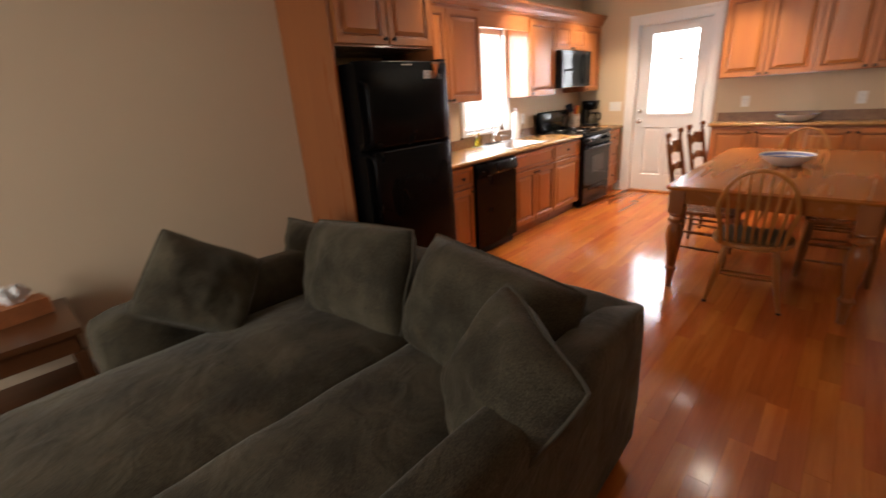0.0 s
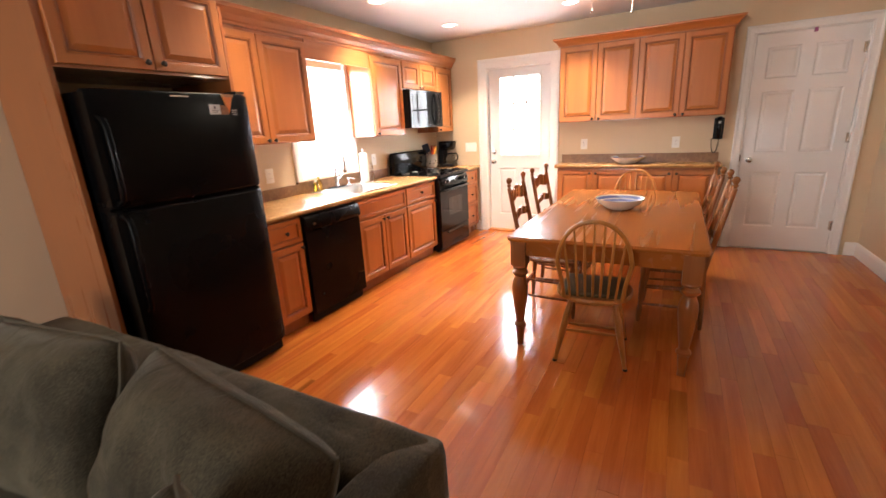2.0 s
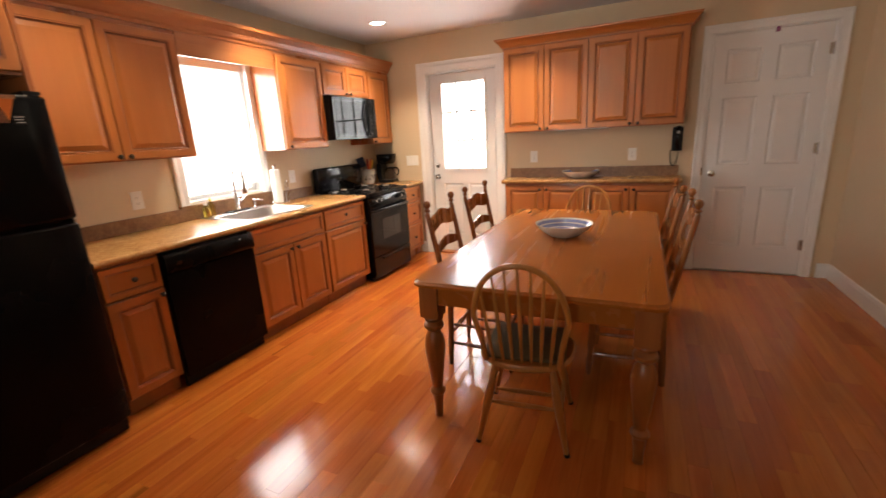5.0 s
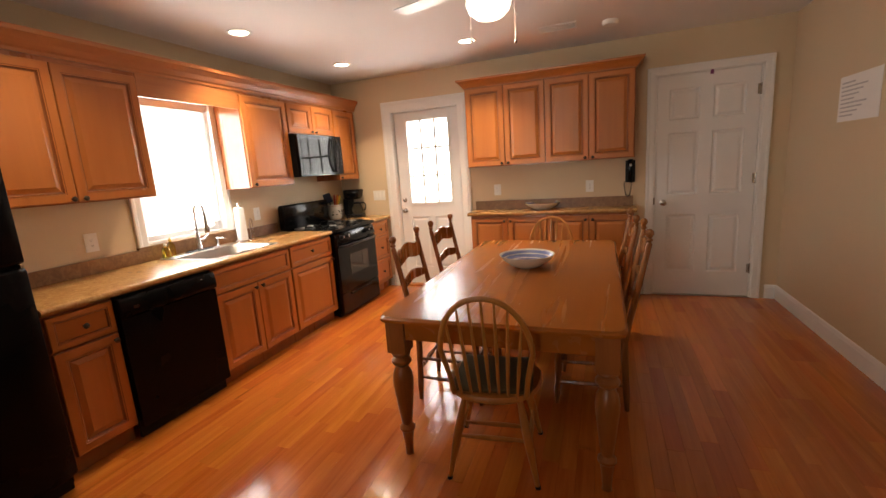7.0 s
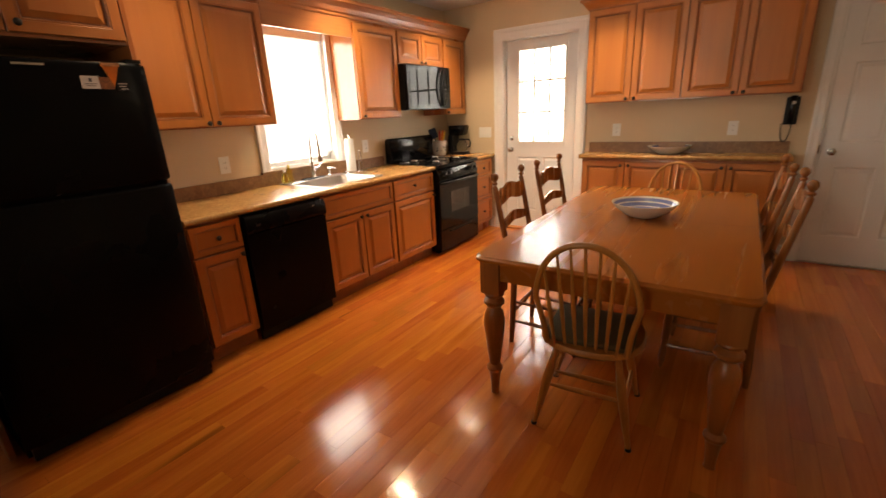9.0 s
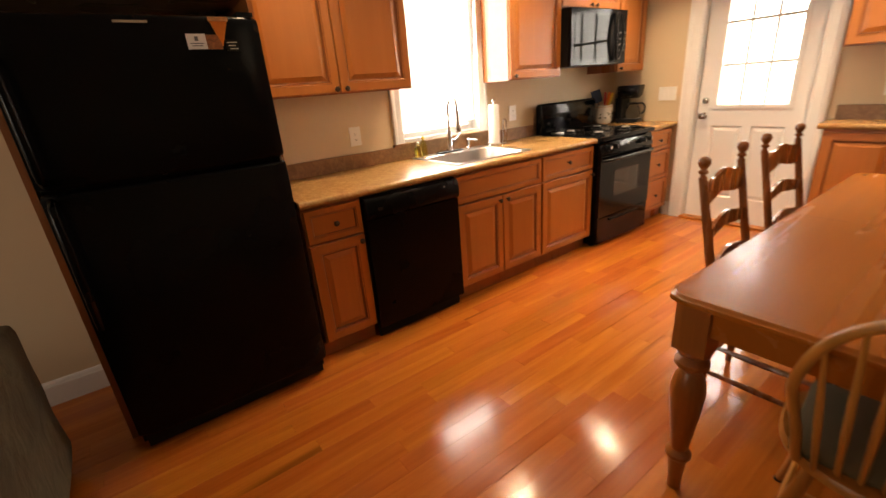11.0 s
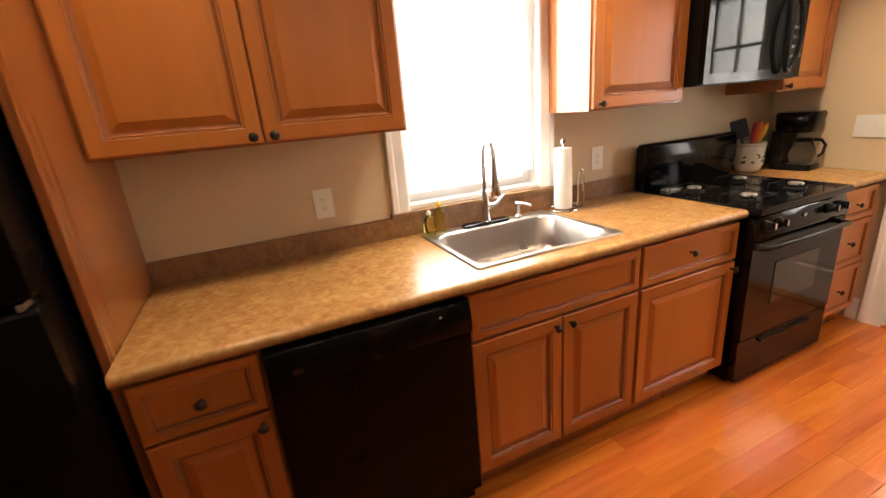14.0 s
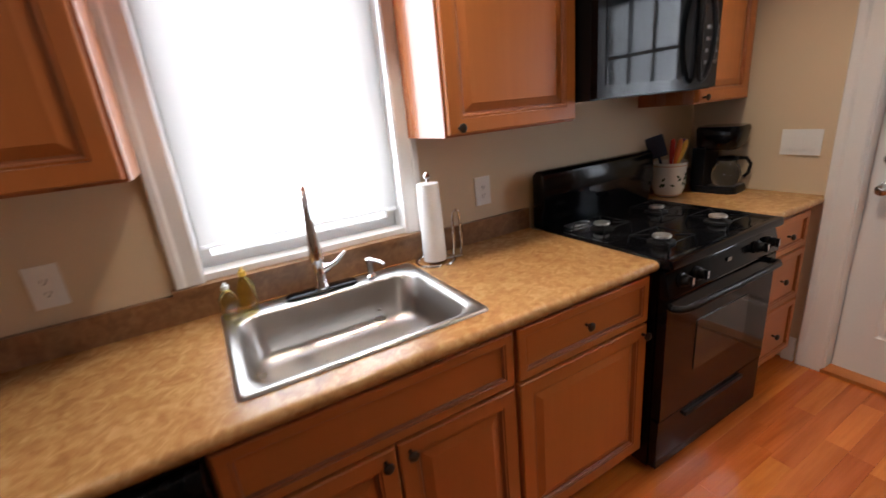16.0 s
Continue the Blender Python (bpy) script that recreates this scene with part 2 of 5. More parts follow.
_fold.inputs["Scale"].default_value, _fold.inputs["Detail"].default_value, _fold.inputs["Distortion"].default_value = 7.0, 5, 0.8
_fb.inputs["Strength"].default_value, _fb.inputs["Distance"].default_value = 0.5, 0.03
_nt.links.new(next(n for n in _nt.nodes if n.bl_idname == "ShaderNodeTexCoord").outputs["Object"], _fold.inputs["Vector"])
_nt.links.new(_fold.outputs["Fac"], _fb.inputs["Height"])
_nt.links.new(_fb.outputs[0], next(n for n in _nt.nodes if n.bl_idname == "ShaderNodeBump").inputs["Normal"])
for _m in (SOFAFAB,):
    _b = _m.node_tree.nodes["Principled BSDF"]
    _b.inputs["Sheen Weight"].default_value, _b.inputs["Sheen Roughness"].default_value = 0.3, 0.4
    _b.inputs["Sheen Tint"].default_value = (0.55, 0.52, 0.45, 1)
SEATPAD = plain("seat_pad_olive", (0.11, 0.078, 0.032), 0.9, bump=0.3, fine=250)
SIDEWOOD = wood("side_table_wood", (0.07, 0.024, 0.008), (0.13, 0.048, 0.016), 0.3, "y", scale=6)
PAPER = plain("white_paper", (0.82, 0.81, 0.79), 0.9, var=0.03, bump=0.15, fine=90)
CERAMIC = plain("cream_ceramic", (0.74, 0.70, 0.62), 0.18, var=0.03, bump=0.0)
BLUE = plain("blue_glaze", (0.16, 0.20, 0.40), 0.18, var=0.2, scale=30, bump=0.0)
LEAFGREEN = plain("dark_green_glaze", (0.05, 0.07, 0.03), 0.25)
PLASTICWHITE = plain("white_plastic", (0.80, 0.79, 0.75), 0.32, var=0.02, bump=0.0)
SLOT = plain("dark_slot", (0.05, 0.045, 0.04), 0.5)
GLASS = glass_mat("window_glass")
POTGLASS = glass_mat("coffee_pot_glass", (0.75, 0.78, 0.78))
SOAPCLEAR = glass_mat("soap_clear_yellow", (0.95, 0.85, 0.30))
SOAP = glass_mat("yellow_soap", (0.95, 0.78, 0.16))
ORANGE = plain("orange_plastic", (0.75, 0.20, 0.02), 0.35, bump=0.0)
PURPLE = plain("purple_plastic", (0.20, 0.03, 0.13), 0.35, bump=0.0)
RED = plain("red_plastic", (0.45, 0.03, 0.02), 0.35, bump=0.0)
YELLOW = plain("yellow_plastic", (0.75, 0.50, 0.05), 0.35, bump=0.0)
NAVY = plain("dark_blue_plastic", (0.015, 0.025, 0.05), 0.4, bump=0.0)
CRUST = plain("magnet_crust_tan", (0.50, 0.24, 0.10), 0.5, var=0.35, scale=60)
PHOTO = plain("magnet_photo_brown", (0.30, 0.12, 0.05), 0.4, var=0.7, scale=70, fine=200)
NOTEINK = plain("pale_grey_ink", (0.50, 0.50, 0.52), 0.8)
INK = plain("grey_ink", (0.16, 0.16, 0.18), 0.7)
TISSUEBOX = plain("tissue_box_orange", (0.38, 0.13, 0.04), 0.6, var=0.3, scale=25)
OUTSIDE_DIM = glow("dim_daylight_outside", (1.0, 0.98, 0.95), 0.5)
OUTSIDE_DOOR = glow("shaded_daylight_outside", (1.0, 0.985, 0.97), 3.5)
OUTSIDE = glow("daylight_outside", (1.0, 0.985, 0.97), 7.0)
LAMPGLOW = glow("lamp_glow", (1.0, 0.90, 0.72), 14.0)
GLOBEGLOW = glow("globe_glow", (1.0, 0.90, 0.76), 3.5)


# ---- mesh tools ----
def make(name, bm, mats, parent=None, m=None, smooth=False, bevel=0.0, seg=2, angle=40):
    """Turns a bmesh into an object; bevel: rounded edges."""
    me = bpy.data.meshes.new(name)
    if bevel:
        es = [e for e in bm.edges if len(e.link_faces) == 2 and e.calc_face_angle(0) > radians(30)]
        bmesh.ops.bevel(bm, geom=es, offset=bevel, segments=seg, profile=0.5, affect="EDGES", clamp_overlap=True)
        smooth = True
    bm.normal_update()
    if smooth:
        for f in bm.faces:
            f.smooth = True
        for e in bm.edges:
            if len(e.link_faces) == 2 and e.calc_face_angle(0) > radians(angle):
                e.smooth = False
    bm.to_mesh(me)
    bm.free()
    for mt in (mats if isinstance(mats, (list, tuple)) else [mats]):
        me.materials.append(mt)
    o = new(name, me)
    if parent is not None:
        o.parent = parent
    if m is not None:
        o.matrix_basis = m
    return o


def empty(name, m, label, category, group=""):
    o = new(name)
    o.empty_display_size = 0.1
    o.matrix_basis = m
    return tagged(o, label, category, group)


def box(bm, x0, x1, y0, y1, z0, z1, mat=0):
    v = [bm.verts.new((x, y, z)) for z in (z0, z1) for y in (y0, y1) for x in (x0, x1)]
    for q in ((0, 2, 3, 1), (4, 5, 7, 6), (0, 1, 5, 4), (2, 6, 7, 3), (0, 4, 6, 2), (1, 3, 7, 5)):
        bm.faces.new([v[k] for k in q]).material_index = mat
    return v


def boxes(*rows):
    bm = bmesh.new()
    for r in rows:
        box(bm, *r)
    return bm


def lathe(bm, prof, n=20, at=(0, 0, 0), mat=0, m=None, close=True):
    """Turns a profile of (radius, height) round the z axis."""
    rings = []
    for r, z in prof:
        ring = []
        for k in range(n):
            p = Vector((r * math.cos(2 * math.pi * k / n), r * math.sin(2 * math.pi * k / n), z))
            p = (m @ p if m is not None else p) + Vector(at)
            ring.append(bm.verts.new(p))
        rings.append(ring)
    for a, b in zip(rings, rings[1:]):
        for k in range(n):
            bm.faces.new((a[k], a[(k + 1) % n], b[(k + 1) % n], b[k])).material_index = mat
    if close:
        bm.faces.new(rings[0][::-1]).material_index = mat
        bm.faces.new(rings[-1]).material_index = mat


def tube(bm, pts, r, n=8, mat=0, closed=False, flat=1.0):
    """A round bar along points; r: one radius or one for each point."""
    pts = [Vector(p) for p in pts]
    rr = r if isinstance(r, (list, tuple)) else [r] * len(pts)
    rings, side = [], None
    for k, p in enumerate(pts):
        a = pts[k - 1] if (k or closed) else p
        b = pts[(k + 1) % len(pts)] if (k + 1 < len(pts) or closed) else p
        d = (b - a).normalized()
        if side is None:
            side = d.cross(Vector((0, 0, 1)))
            if side.length < 0.1:
                side = d.cross(Vector((0, 1, 0)))
        side = (side - d * side.dot(d)).normalized()
        up = side.cross(d)
        rings.append([bm.verts.new(p + rr[k] * (math.cos(2 * math.pi * j / n) * side + flat * math.sin(2 * math.pi * j / n) * up)) for j in range(n)])
    seq = list(zip(rings, rings[1:])) + ([(rings[-1], rings[0])] if closed else [])
    for a, b in seq:
        for j in range(n):
            bm.faces.new((a[j], a[(j + 1) % n], b[(j + 1) % n], b[j])).material_index = mat
    if not closed:
        bm.faces.new(rings[0][::-1]).material_index = mat
        bm.faces.new(rings[-1]).material_index = mat


def arc(c, r, a0, a1, n, plane="xz"):
    out = []
    for k in range(n + 1):
        a = radians(a0 + (a1 - a0) * k / n)
        u, w = r * math.cos(a), r * math.sin(a)
        out.append({"xz": (c[0] + u, c[1], c[2] + w), "xy": (c[0] + u, c[1] + w, c[2]), "yz": (c[0], c[1] + u, c[2] + w)}[plane])
    return out


def rings_face(bm, x0, x1, z0, z1, prof, mats):
    """A moulded rectangle facing -y: rings of (inset, forward), the last one filled."""
    last = None
    for k, (ins, fwd) in enumerate(prof):
        ring = [bm.verts.new(p) for p in ((x0 + ins, -fwd, z0 + ins), (x1 - ins, -fwd, z0 + ins), (x1 - ins, -fwd, z1 - ins), (x0 + ins, -fwd, z1 - ins))]
        if last:
            for j in range(4):
                bm.faces.new((last[j], last[(j + 1) % 4], ring[(j + 1) % 4], ring[j])).material_index = mats[k - 1]
        last = ring
    bm.faces.new(last).material_index = mats[-1]


DOORPROF = [(0, 0), (0, 0.017), (0.004, 0.021), (0.046, 0.021), (0.049, 0.018), (0.054, 0.019), (0.060, 0.010), (0.066, 0.009), (0.092, 0.018), (0.095, 0.018)]
DOORMATS = [0, 0, 0, 1, 0, 1, 1, 0, 0, 0]
DRAWPROF = [(0, 0), (0, 0.017), (0.004, 0.021), (0.028, 0.021), (0.031, 0.018), (0.035, 0.019), (0.040, 0.011), (0.044, 0.011)]
DRAWMATS = [0, 0, 0, 1, 0, 1, 0, 0]


def knob(parent, x, z, mat=None):
    bm = bmesh.new()
    r = Matrix.Rotation(radians(90), 3, "X")
    lathe(bm, [(0.006, 0), (0.005, 0.012), (0.008, 0.016), (0.0145, 0.020), (0.0155, 0.025), (0.011, 0.030), (0.003, 0.032)], 14, m=r)
    make("knob", bm, mat or PEWTER, parent, pose(x, -0.021, z), smooth=True)


def front(parent, x0, x1, z0, z1, kx=None, kz=None, drawer=False):
    """A raised-panel door or drawer front with its knob; its own origin at the corner."""
    bm = bmesh.new()
    rings_face(bm, 0, x1 - x0, 0, z1 - z0, DRAWPROF if drawer else DOORPROF, DRAWMATS if drawer else DOORMATS)
    o = make("drawer_front" if drawer else "door", bm, [MAPLE_H if drawer else MAPLE, GLAZE], parent, pose(x0, 0, z0))
    if kx is not None:
        knob(o, kx - x0, kz - z0)
    return o


def grid_wall(bm, xs, zs, y0, y1, holes, mat=0):
    """A slab in the xz plane from y0 to y1 with rectangular holes (x0, x1, z0, z1)."""
    xs = sorted(set(xs + [h[k] for h in holes for k in (0, 1)]))
    zs = sorted(set(zs + [h[k] for h in holes for k in (2, 3)]))

    def hole(x, z):
        return not (xs[0] < x < xs[-1] and zs[0] < z < zs[-1]) or any(h[0] < x < h[1] and h[2] < z < h[3] for h in holes)

    vs = {}

    def v(x, y, z):
        return vs.setdefault((x, y, z), bm.verts.new((x, y, z))) if (x, y, z) not in vs else vs[(x, y, z)]

    for xa, xb in zip(xs, xs[1:]):
        for za, zb in zip(zs, zs[1:]):
            cx, cz = (xa + xb) / 2, (za + zb) / 2
            if hole(cx, cz):
                continue
            fs = [(v(xa, y0, za), v(xb, y0, za), v(xb, y0, zb), v(xa, y0, zb)), (v(xa, y1, za), v(xa, y1, zb), v(xb, y1, zb), v(xb, y1, za))]
            e = 1e-4
            if hole(xa - e, cz):
                fs.append((v(xa, y0, za), v(xa, y0, zb), v(xa, y1, zb), v(xa, y1, za)))
            if hole(xb + e, cz):
                fs.append((v(xb, y0, za), v(xb, y1, za), v(xb, y1, zb), v(xb, y0, zb)))
            if hole(cx, za - e):
                fs.append((v(xa, y0, za), v(xa, y1, za), v(xb, y1, za), v(xb, y0, za)))
            if hole(cx, zb + e):
                fs.append((v(xa, y0, zb), v(xb, y0, zb), v(xb, y1, zb), v(xa, y1, zb)))
            for f in fs:
                bm.faces.new(f).material_index = mat


def profile_run(bm, prof, a, b, axis="y", mat=0, mitre0=0.0, mitre1=0.0):
    """A moulding: profile points (out, up) carried from a to b; axis y sticks out to +x, axis x to -y."""
    rows = []
    for end, mt in ((a, -mitre0), (b, mitre1)):
        ring = []
        for out, up in prof:
            along = end[1 if axis == "y" else 0] + mt * out
            ring.append(bm.verts.new((end[0] + out, along, end[2] + up) if axis == "y" else (along, end[1] - out, end[2] + up)))
        rows.append(ring)
    n = len(prof)
    for k in range(n):
        bm.faces.new((rows[0][k], rows[0][(k + 1) % n], rows[1][(k + 1) % n], rows[1][k])).material_index = mat
    bm.faces.new(rows[0][::-1]).material_index = mat
    bm.faces.new(rows[1]).material_index = mat


def softbox(bm, sx, sy, sz, r, cuts=9, crown=0.0, wob=0.0, seed=0, at=(0, 0, 0), mat=0):
    """A cushion-like block with round edges, a swelling top and slight unevenness; z from 0."""
    t = bmesh.new()
    bmesh.ops.create_cube(t, size=2)
    bmesh.ops.subdivide_edges(t, edges=t.edges[:], cuts=cuts, use_grid_fill=True)
    vm = {}
    for v in t.verts:
        p = Vector((v.co.x * sx / 2, v.co.y * sy / 2, v.co.z * sz / 2))
        core = Vector((max(-sx / 2 + r, min(sx / 2 - r, p.x)), max(-sy / 2 + r, min(sy / 2 - r, p.y)), max(-sz / 2 + r, min(sz / 2 - r, p.z))))
        d = p - core
        if d.length > 1e-6:
            p = core + d.normalized() * r
        fx, fy, fz = 1 - v.co.x ** 2, 1 - v.co.y ** 2, 1 - v.co.z ** 2
        if v.co.z > 0:
            p.z += crown * fx * fy
        p.x += crown * 0.4 * v.co.x * fy * fz
        p.y += crown * 0.4 * v.co.y * fx * fz
        q = p * 5 + Vector((seed * 7.1, seed * 3.3, 0))
        p += wob * Vector((noise.noise(q), noise.noise(q + Vector((9, 0, 0))), noise.noise(q + Vector((0, 9, 0)))))
        vm[v] = bm.verts.new((p.x + at[0], p.y + at[1], p.z + sz / 2 + at[2]))
    for f in t.faces:
        bm.faces.new([vm[v] for v in f.verts]).material_index = mat
    t.free()


def pillow(name, m, w, h, t, label, seed, group=""):
    """A soft cushion with pulled corners, wrinkles and a piped seam, standing in its own xz plane."""
    e = empty(name, m, label, "cushion", group)
    bm = bmesh.new()
    n = 30
    rows = {}
    for s in (-1, 1):
        for i in range(n + 1):
            for j in range(n + 1):
                if (i in (0, n) or j in (0, n)) and s == 1:
                    rows[s, i, j] = rows[-1, i, j]
                    continue
                u, v = 2 * i / n - 1, 2 * j / n - 1
                pin = 1 - 0.05 * (1 - v * v) * u * u, 1 - 0.05 * (1 - u * u) * v * v
                rnd = 1 - 0.07 * u * u * v * v
                x, z = u * w / 2 * pin[0] * rnd, v * h / 2 * pin[1] * rnd
                d = t / 2 * ((1 - abs(u) ** 2.6) * (1 - abs(v) ** 2.6)) ** 0.5
                q = Vector((x * 7 + seed * 5, s * 3, z * 7))
                d += (0.020 * noise.noise(q) + 0.010 * noise.noise(q * 2.7)) * (1 - u * u) ** 0.5 * (1 - v * v) ** 0.5
                ed = max(abs(u), abs(v))
                along = math.atan2(v, u) * 9
                d += 0.014 * math.sin(along + seed + 2 * noise.noise(q * 0.5)) * max(0, ed - 0.55) * (1 - ed) * 5
                sag = 0.02 * noise.noise(Vector((u * 1.5, seed, v * 1.5)))
                rows[s, i, j] = bm.verts.new((x, s * d + sag, z + h / 2))
    for s in (-1, 1):
        for i in range(n):
            for j in range(n):
                q = [rows[s, i, j], rows[s, i + 1, j], rows[s, i + 1, j + 1], rows[s, i, j + 1]]
                bm.faces.new(q if s < 0 else q[::-1])
    edge = [rows[-1, i, 0] for i in range(n)] + [rows[-1, n, j] for j in range(n)] + [rows[-1, n - i, n] for i in range(n)] + [rows[-1, 0, n - j] for j in range(n)]
    loop = [p.co.copy() for p in edge]
    make("cover", bm, SOFAFAB, e, smooth=True, angle=80)
    bm = bmesh.new()
    tube(bm, loop, 0.006, 6, closed=True)
    make("piping", bm, SOFAPIPE, e, smooth=True)
    return e


# ---- the room ----
def setting(o, label, category):
    return tagged(o, label, category, kind="structure")


WIN = (3.80, 4.56, 1.03, 2.14)         # kitchen window opening: y0, y1, z0, z1
BDOOR = (-1.77, -0.90, 0.0, 2.16)      # back door opening: x0, x1, z0, z1
CDOOR = (1.105, 1.995, 0.0, 2.185)     # closet door opening
LWIN = (-2.05, -0.25, 0.85, 2.15)         # assumed living room window, unseen behind the walk

bm = bmesh.new()
grid_wall(bm, [SY - 0.14, NY + 0.14], [-0.05, CZ], 0, 0.14, [WIN])
setting(make("wall_west", bm, WALL, m=pose(WX, 0, 0, 0, 0, 90)), "warm beige painted kitchen wall with a window opening", "wall")
bm = bmesh.new()
grid_wall(bm, [WX, EX], [-0.05, CZ], 0, 0.14, [BDOOR, CDOOR])
setting(make("wall_north", bm, WALL, m=pose(0, NY, 0)), "warm beige painted wall with two door openings", "wall")
bm = bmesh.new()
grid_wall(bm, [-NY - 0.14, -SY + 0.14], [-0.05, CZ], 0, 0.14, [])
setting(make("wall_east", bm, WALL, m=pose(EX, 0, 0, 0, 0, -90)), "plain warm beige painted wall", "wall")
bm = bmesh.new()
grid_wall(bm, [-EX, -WX], [-0.05, CZ], 0, 0.14, [(-LWIN[1], -LWIN[0], LWIN[2], LWIN[3])])
setting(make("wall_south", bm, WALL, m=pose(0, SY, 0, 0, 0, 180)), "warm beige painted living room wall", "wall")
setting(make("ceiling", boxes((WX - 0.14, EX + 0.14, SY - 0.14, NY + 0.14, CZ, CZ + 0.12)), CEIL), "off-white painted flat ceiling", "ceiling")
floor = setting(make("floor", boxes((WX - 0.14, EX + 0.14, SY - 0.14, NY + 0.7, -0.12, -0.014)), SUBFLOOR), "glossy reddish cherry strip floor", "floor")
# closet box behind the closed door, daylight outside the openings
setting(make("closet_shell", boxes((1.0, 2.15, NY + 0.6, NY + 0.66, 0, 2.5), (0.98, 1.0, NY + 0.14, NY + 0.6, 0, 2.5), (2.15, 2.17, NY + 0.14, NY + 0.6, 0, 2.5)), WALL), "plain closet walls behind the door", "wall")
setting(make("backdrop", boxes((WX - 1.31, WX - 1.30, 2.0, 6.2, -0.5, 3.4)), OUTSIDE), "overexposed bright daylight outside the window", "backdrop")
setting(make("backdrop", boxes((-3.0, 0.3, NY + 1.30, NY + 1.31, -0.5, 3.4)), OUTSIDE_DOOR), "overexposed bright daylight outside the back door", "backdrop")
setting(make("backdrop", boxes((-2.9, 0.8, SY - 1.31, SY - 1.30, -0.2, 3.2)), OUTSIDE_DIM), "dim glow outside the assumed living room window", "backdrop")

# baseboards
BPROF = [(0, 0), (0.016, 0), (0.016, 0.105), (0.013, 0.112), (0.011, 0.122), (0.006, 0.132), (0, 0.134)]


def baseboard(a, b, axis):
    bm = bmesh.new()
    L = (Vector(b) - Vector(a)).length
    profile_run(bm, BPROF, (0, 0, 0), (L, 0, 0), "x")
    setting(make("baseboard", bm, WHITE, m=pose(a[0], a[1], 0, 0, 0, axis)), "white moulded wooden baseboard", "baseboard")


baseboard((0.93, NY), (1.03, NY), 0)
baseboard((2.10, NY), (EX, NY), 0)
baseboard((EX, NY - 0.016), (EX, SY), -90)
baseboard((WX, SY), (WX, 1.83), 90)
baseboard((EX, SY), (WX, SY), 180)
baseboard((-1.94, NY), (-1.885, NY), 0)


# casings round openings: two uprights and a head, moulded
def casing(name, x0, x1, z1, w, m, z0=0.0, label=""):
    e = empty(name, m, label, "door casing" if z0 == 0 else "window casing")
    tagged(e, kind="structure")
    prof = [(0, 0), (0, 0.012), (0.010, 0.017), (w * 0.6, 0.017), (w * 0.72, 0.022), (w - 0.006, 0.022), (w, 0.016), (w, 0)]
    for a, b, nm in (((x0, z0), (x0, z1), "jamb_left"), ((x1, z0), (x1, z1), "jamb_right"), ((x0, z1), (x1, z1), "head")):
        bm = bmesh.new()
        rows = []
        for end in (a, b):
            ring = []
            for o, f in prof:
                if nm == "jamb_left":
                    p = (a[0] - o, -f, end[1] + (o if end[1] == z1 else 0))
                elif nm == "jamb_right":
                    p = (a[0] + o, -f, end[1] + (o if end[1] == z1 else 0))
                else:
                    p = (end[0] + (-o if end[0] == x0 else o), -f, z1 + o)
                ring.append(bm.verts.new(p))
            rows.append(ring)
        n = len(prof)
        for k in range(n):
            bm.faces.new((rows[0][k], rows[0][(k + 1) % n], rows[1][(k + 1) % n], rows[1][k]))
        bm.faces.new(rows[0]), bm.faces.new(rows[1])
        bmesh.ops.recalc_face_normals(bm, faces=bm.faces[:])
        make(nm, bm, WHITE, e)
    return e


casing("back_door_casing", BDOOR[0] + 0.012, BDOOR[1] - 0.012, BDOOR[3] - 0.012, 0.115, pose(0, NY, 0), label="white moulded casing round the back door")
casing("closet_door_casing", CDOOR[0] + 0.008, CDOOR[1] - 0.008, CDOOR[3] - 0.008, 0.075, pose(0, NY, 0), label="white moulded casing round the closet door")
casing("window_casing", WIN[0] + 0.02, WIN[1] - 0.02, WIN[3] - 0.012, 0.085, pose(WX, 0, 0, 0, 0, 90), z0=1.028, label="white moulded casing round the kitchen window")


# ---- doors ----
PANELPROF = [(0, 0), (0.010, -0.009), (0.022, -0.009), (0.042, -0.002), (0.046, -0.002)]


def panel_door(e, x0, x1, z0, z1, thick, panels, holes=()):
    """A slab facing -y with sunk and raised panels and open lights; front face at y=0."""
    bm = bmesh.new()
    rects = list(panels) + list(holes)
    xs = sorted({x0, x1, *[r[k] for r in rects for k in (0, 1)]})
    zs = sorted({z0, z1, *[r[k] for r in rects for k in (2, 3)]})
    for xa, xb in zip(xs, xs[1:]):
        for za, zb in zip(zs, zs[1:]):
            cx, cz = (xa + xb) / 2, (za + zb) / 2
            if any(r[0] < cx < r[1] and r[2] < cz < r[3] for r in rects):
                continue
            bm.faces.new([bm.verts.new(p) for p in ((xa, 0, za), (xb, 0, za), (xb, 0, zb), (xa, 0, zb))])
            bm.faces.new([bm.verts.new(p) for p in ((xa, thick, za), (xa, thick, zb), (xb, thick, zb), (xb, thick, za))])
    for a, b, c, d in panels:
        rings_face(bm, a, b, c, d, PANELPROF, [0] * 5)
        bm.faces.new([bm.verts.new(p) for p in ((a, thick, c), (a, thick, d), (b, thick, d), (b, thick, c))])
    for a, b, c, d in [(x0, x1, z0, z1)] + list(holes):
        for p, q in (((a, c), (b, c)), ((b, c), (b, d)), ((b, d), (a, d)), ((a, d), (a, c))):
            bm.faces.new([bm.verts.new(v) for v in ((p[0], 0, p[1]), (q[0], 0, q[1]), (q[0], thick, q[1]), (p[0], thick, p[1]))])
    bmesh.ops.remove_doubles(bm, verts=bm.verts[:], dist=1e-5)
    bmesh.ops.recalc_face_normals(bm, faces=bm.faces[:])
    return make("slab", bm, DOORWHITE, e)


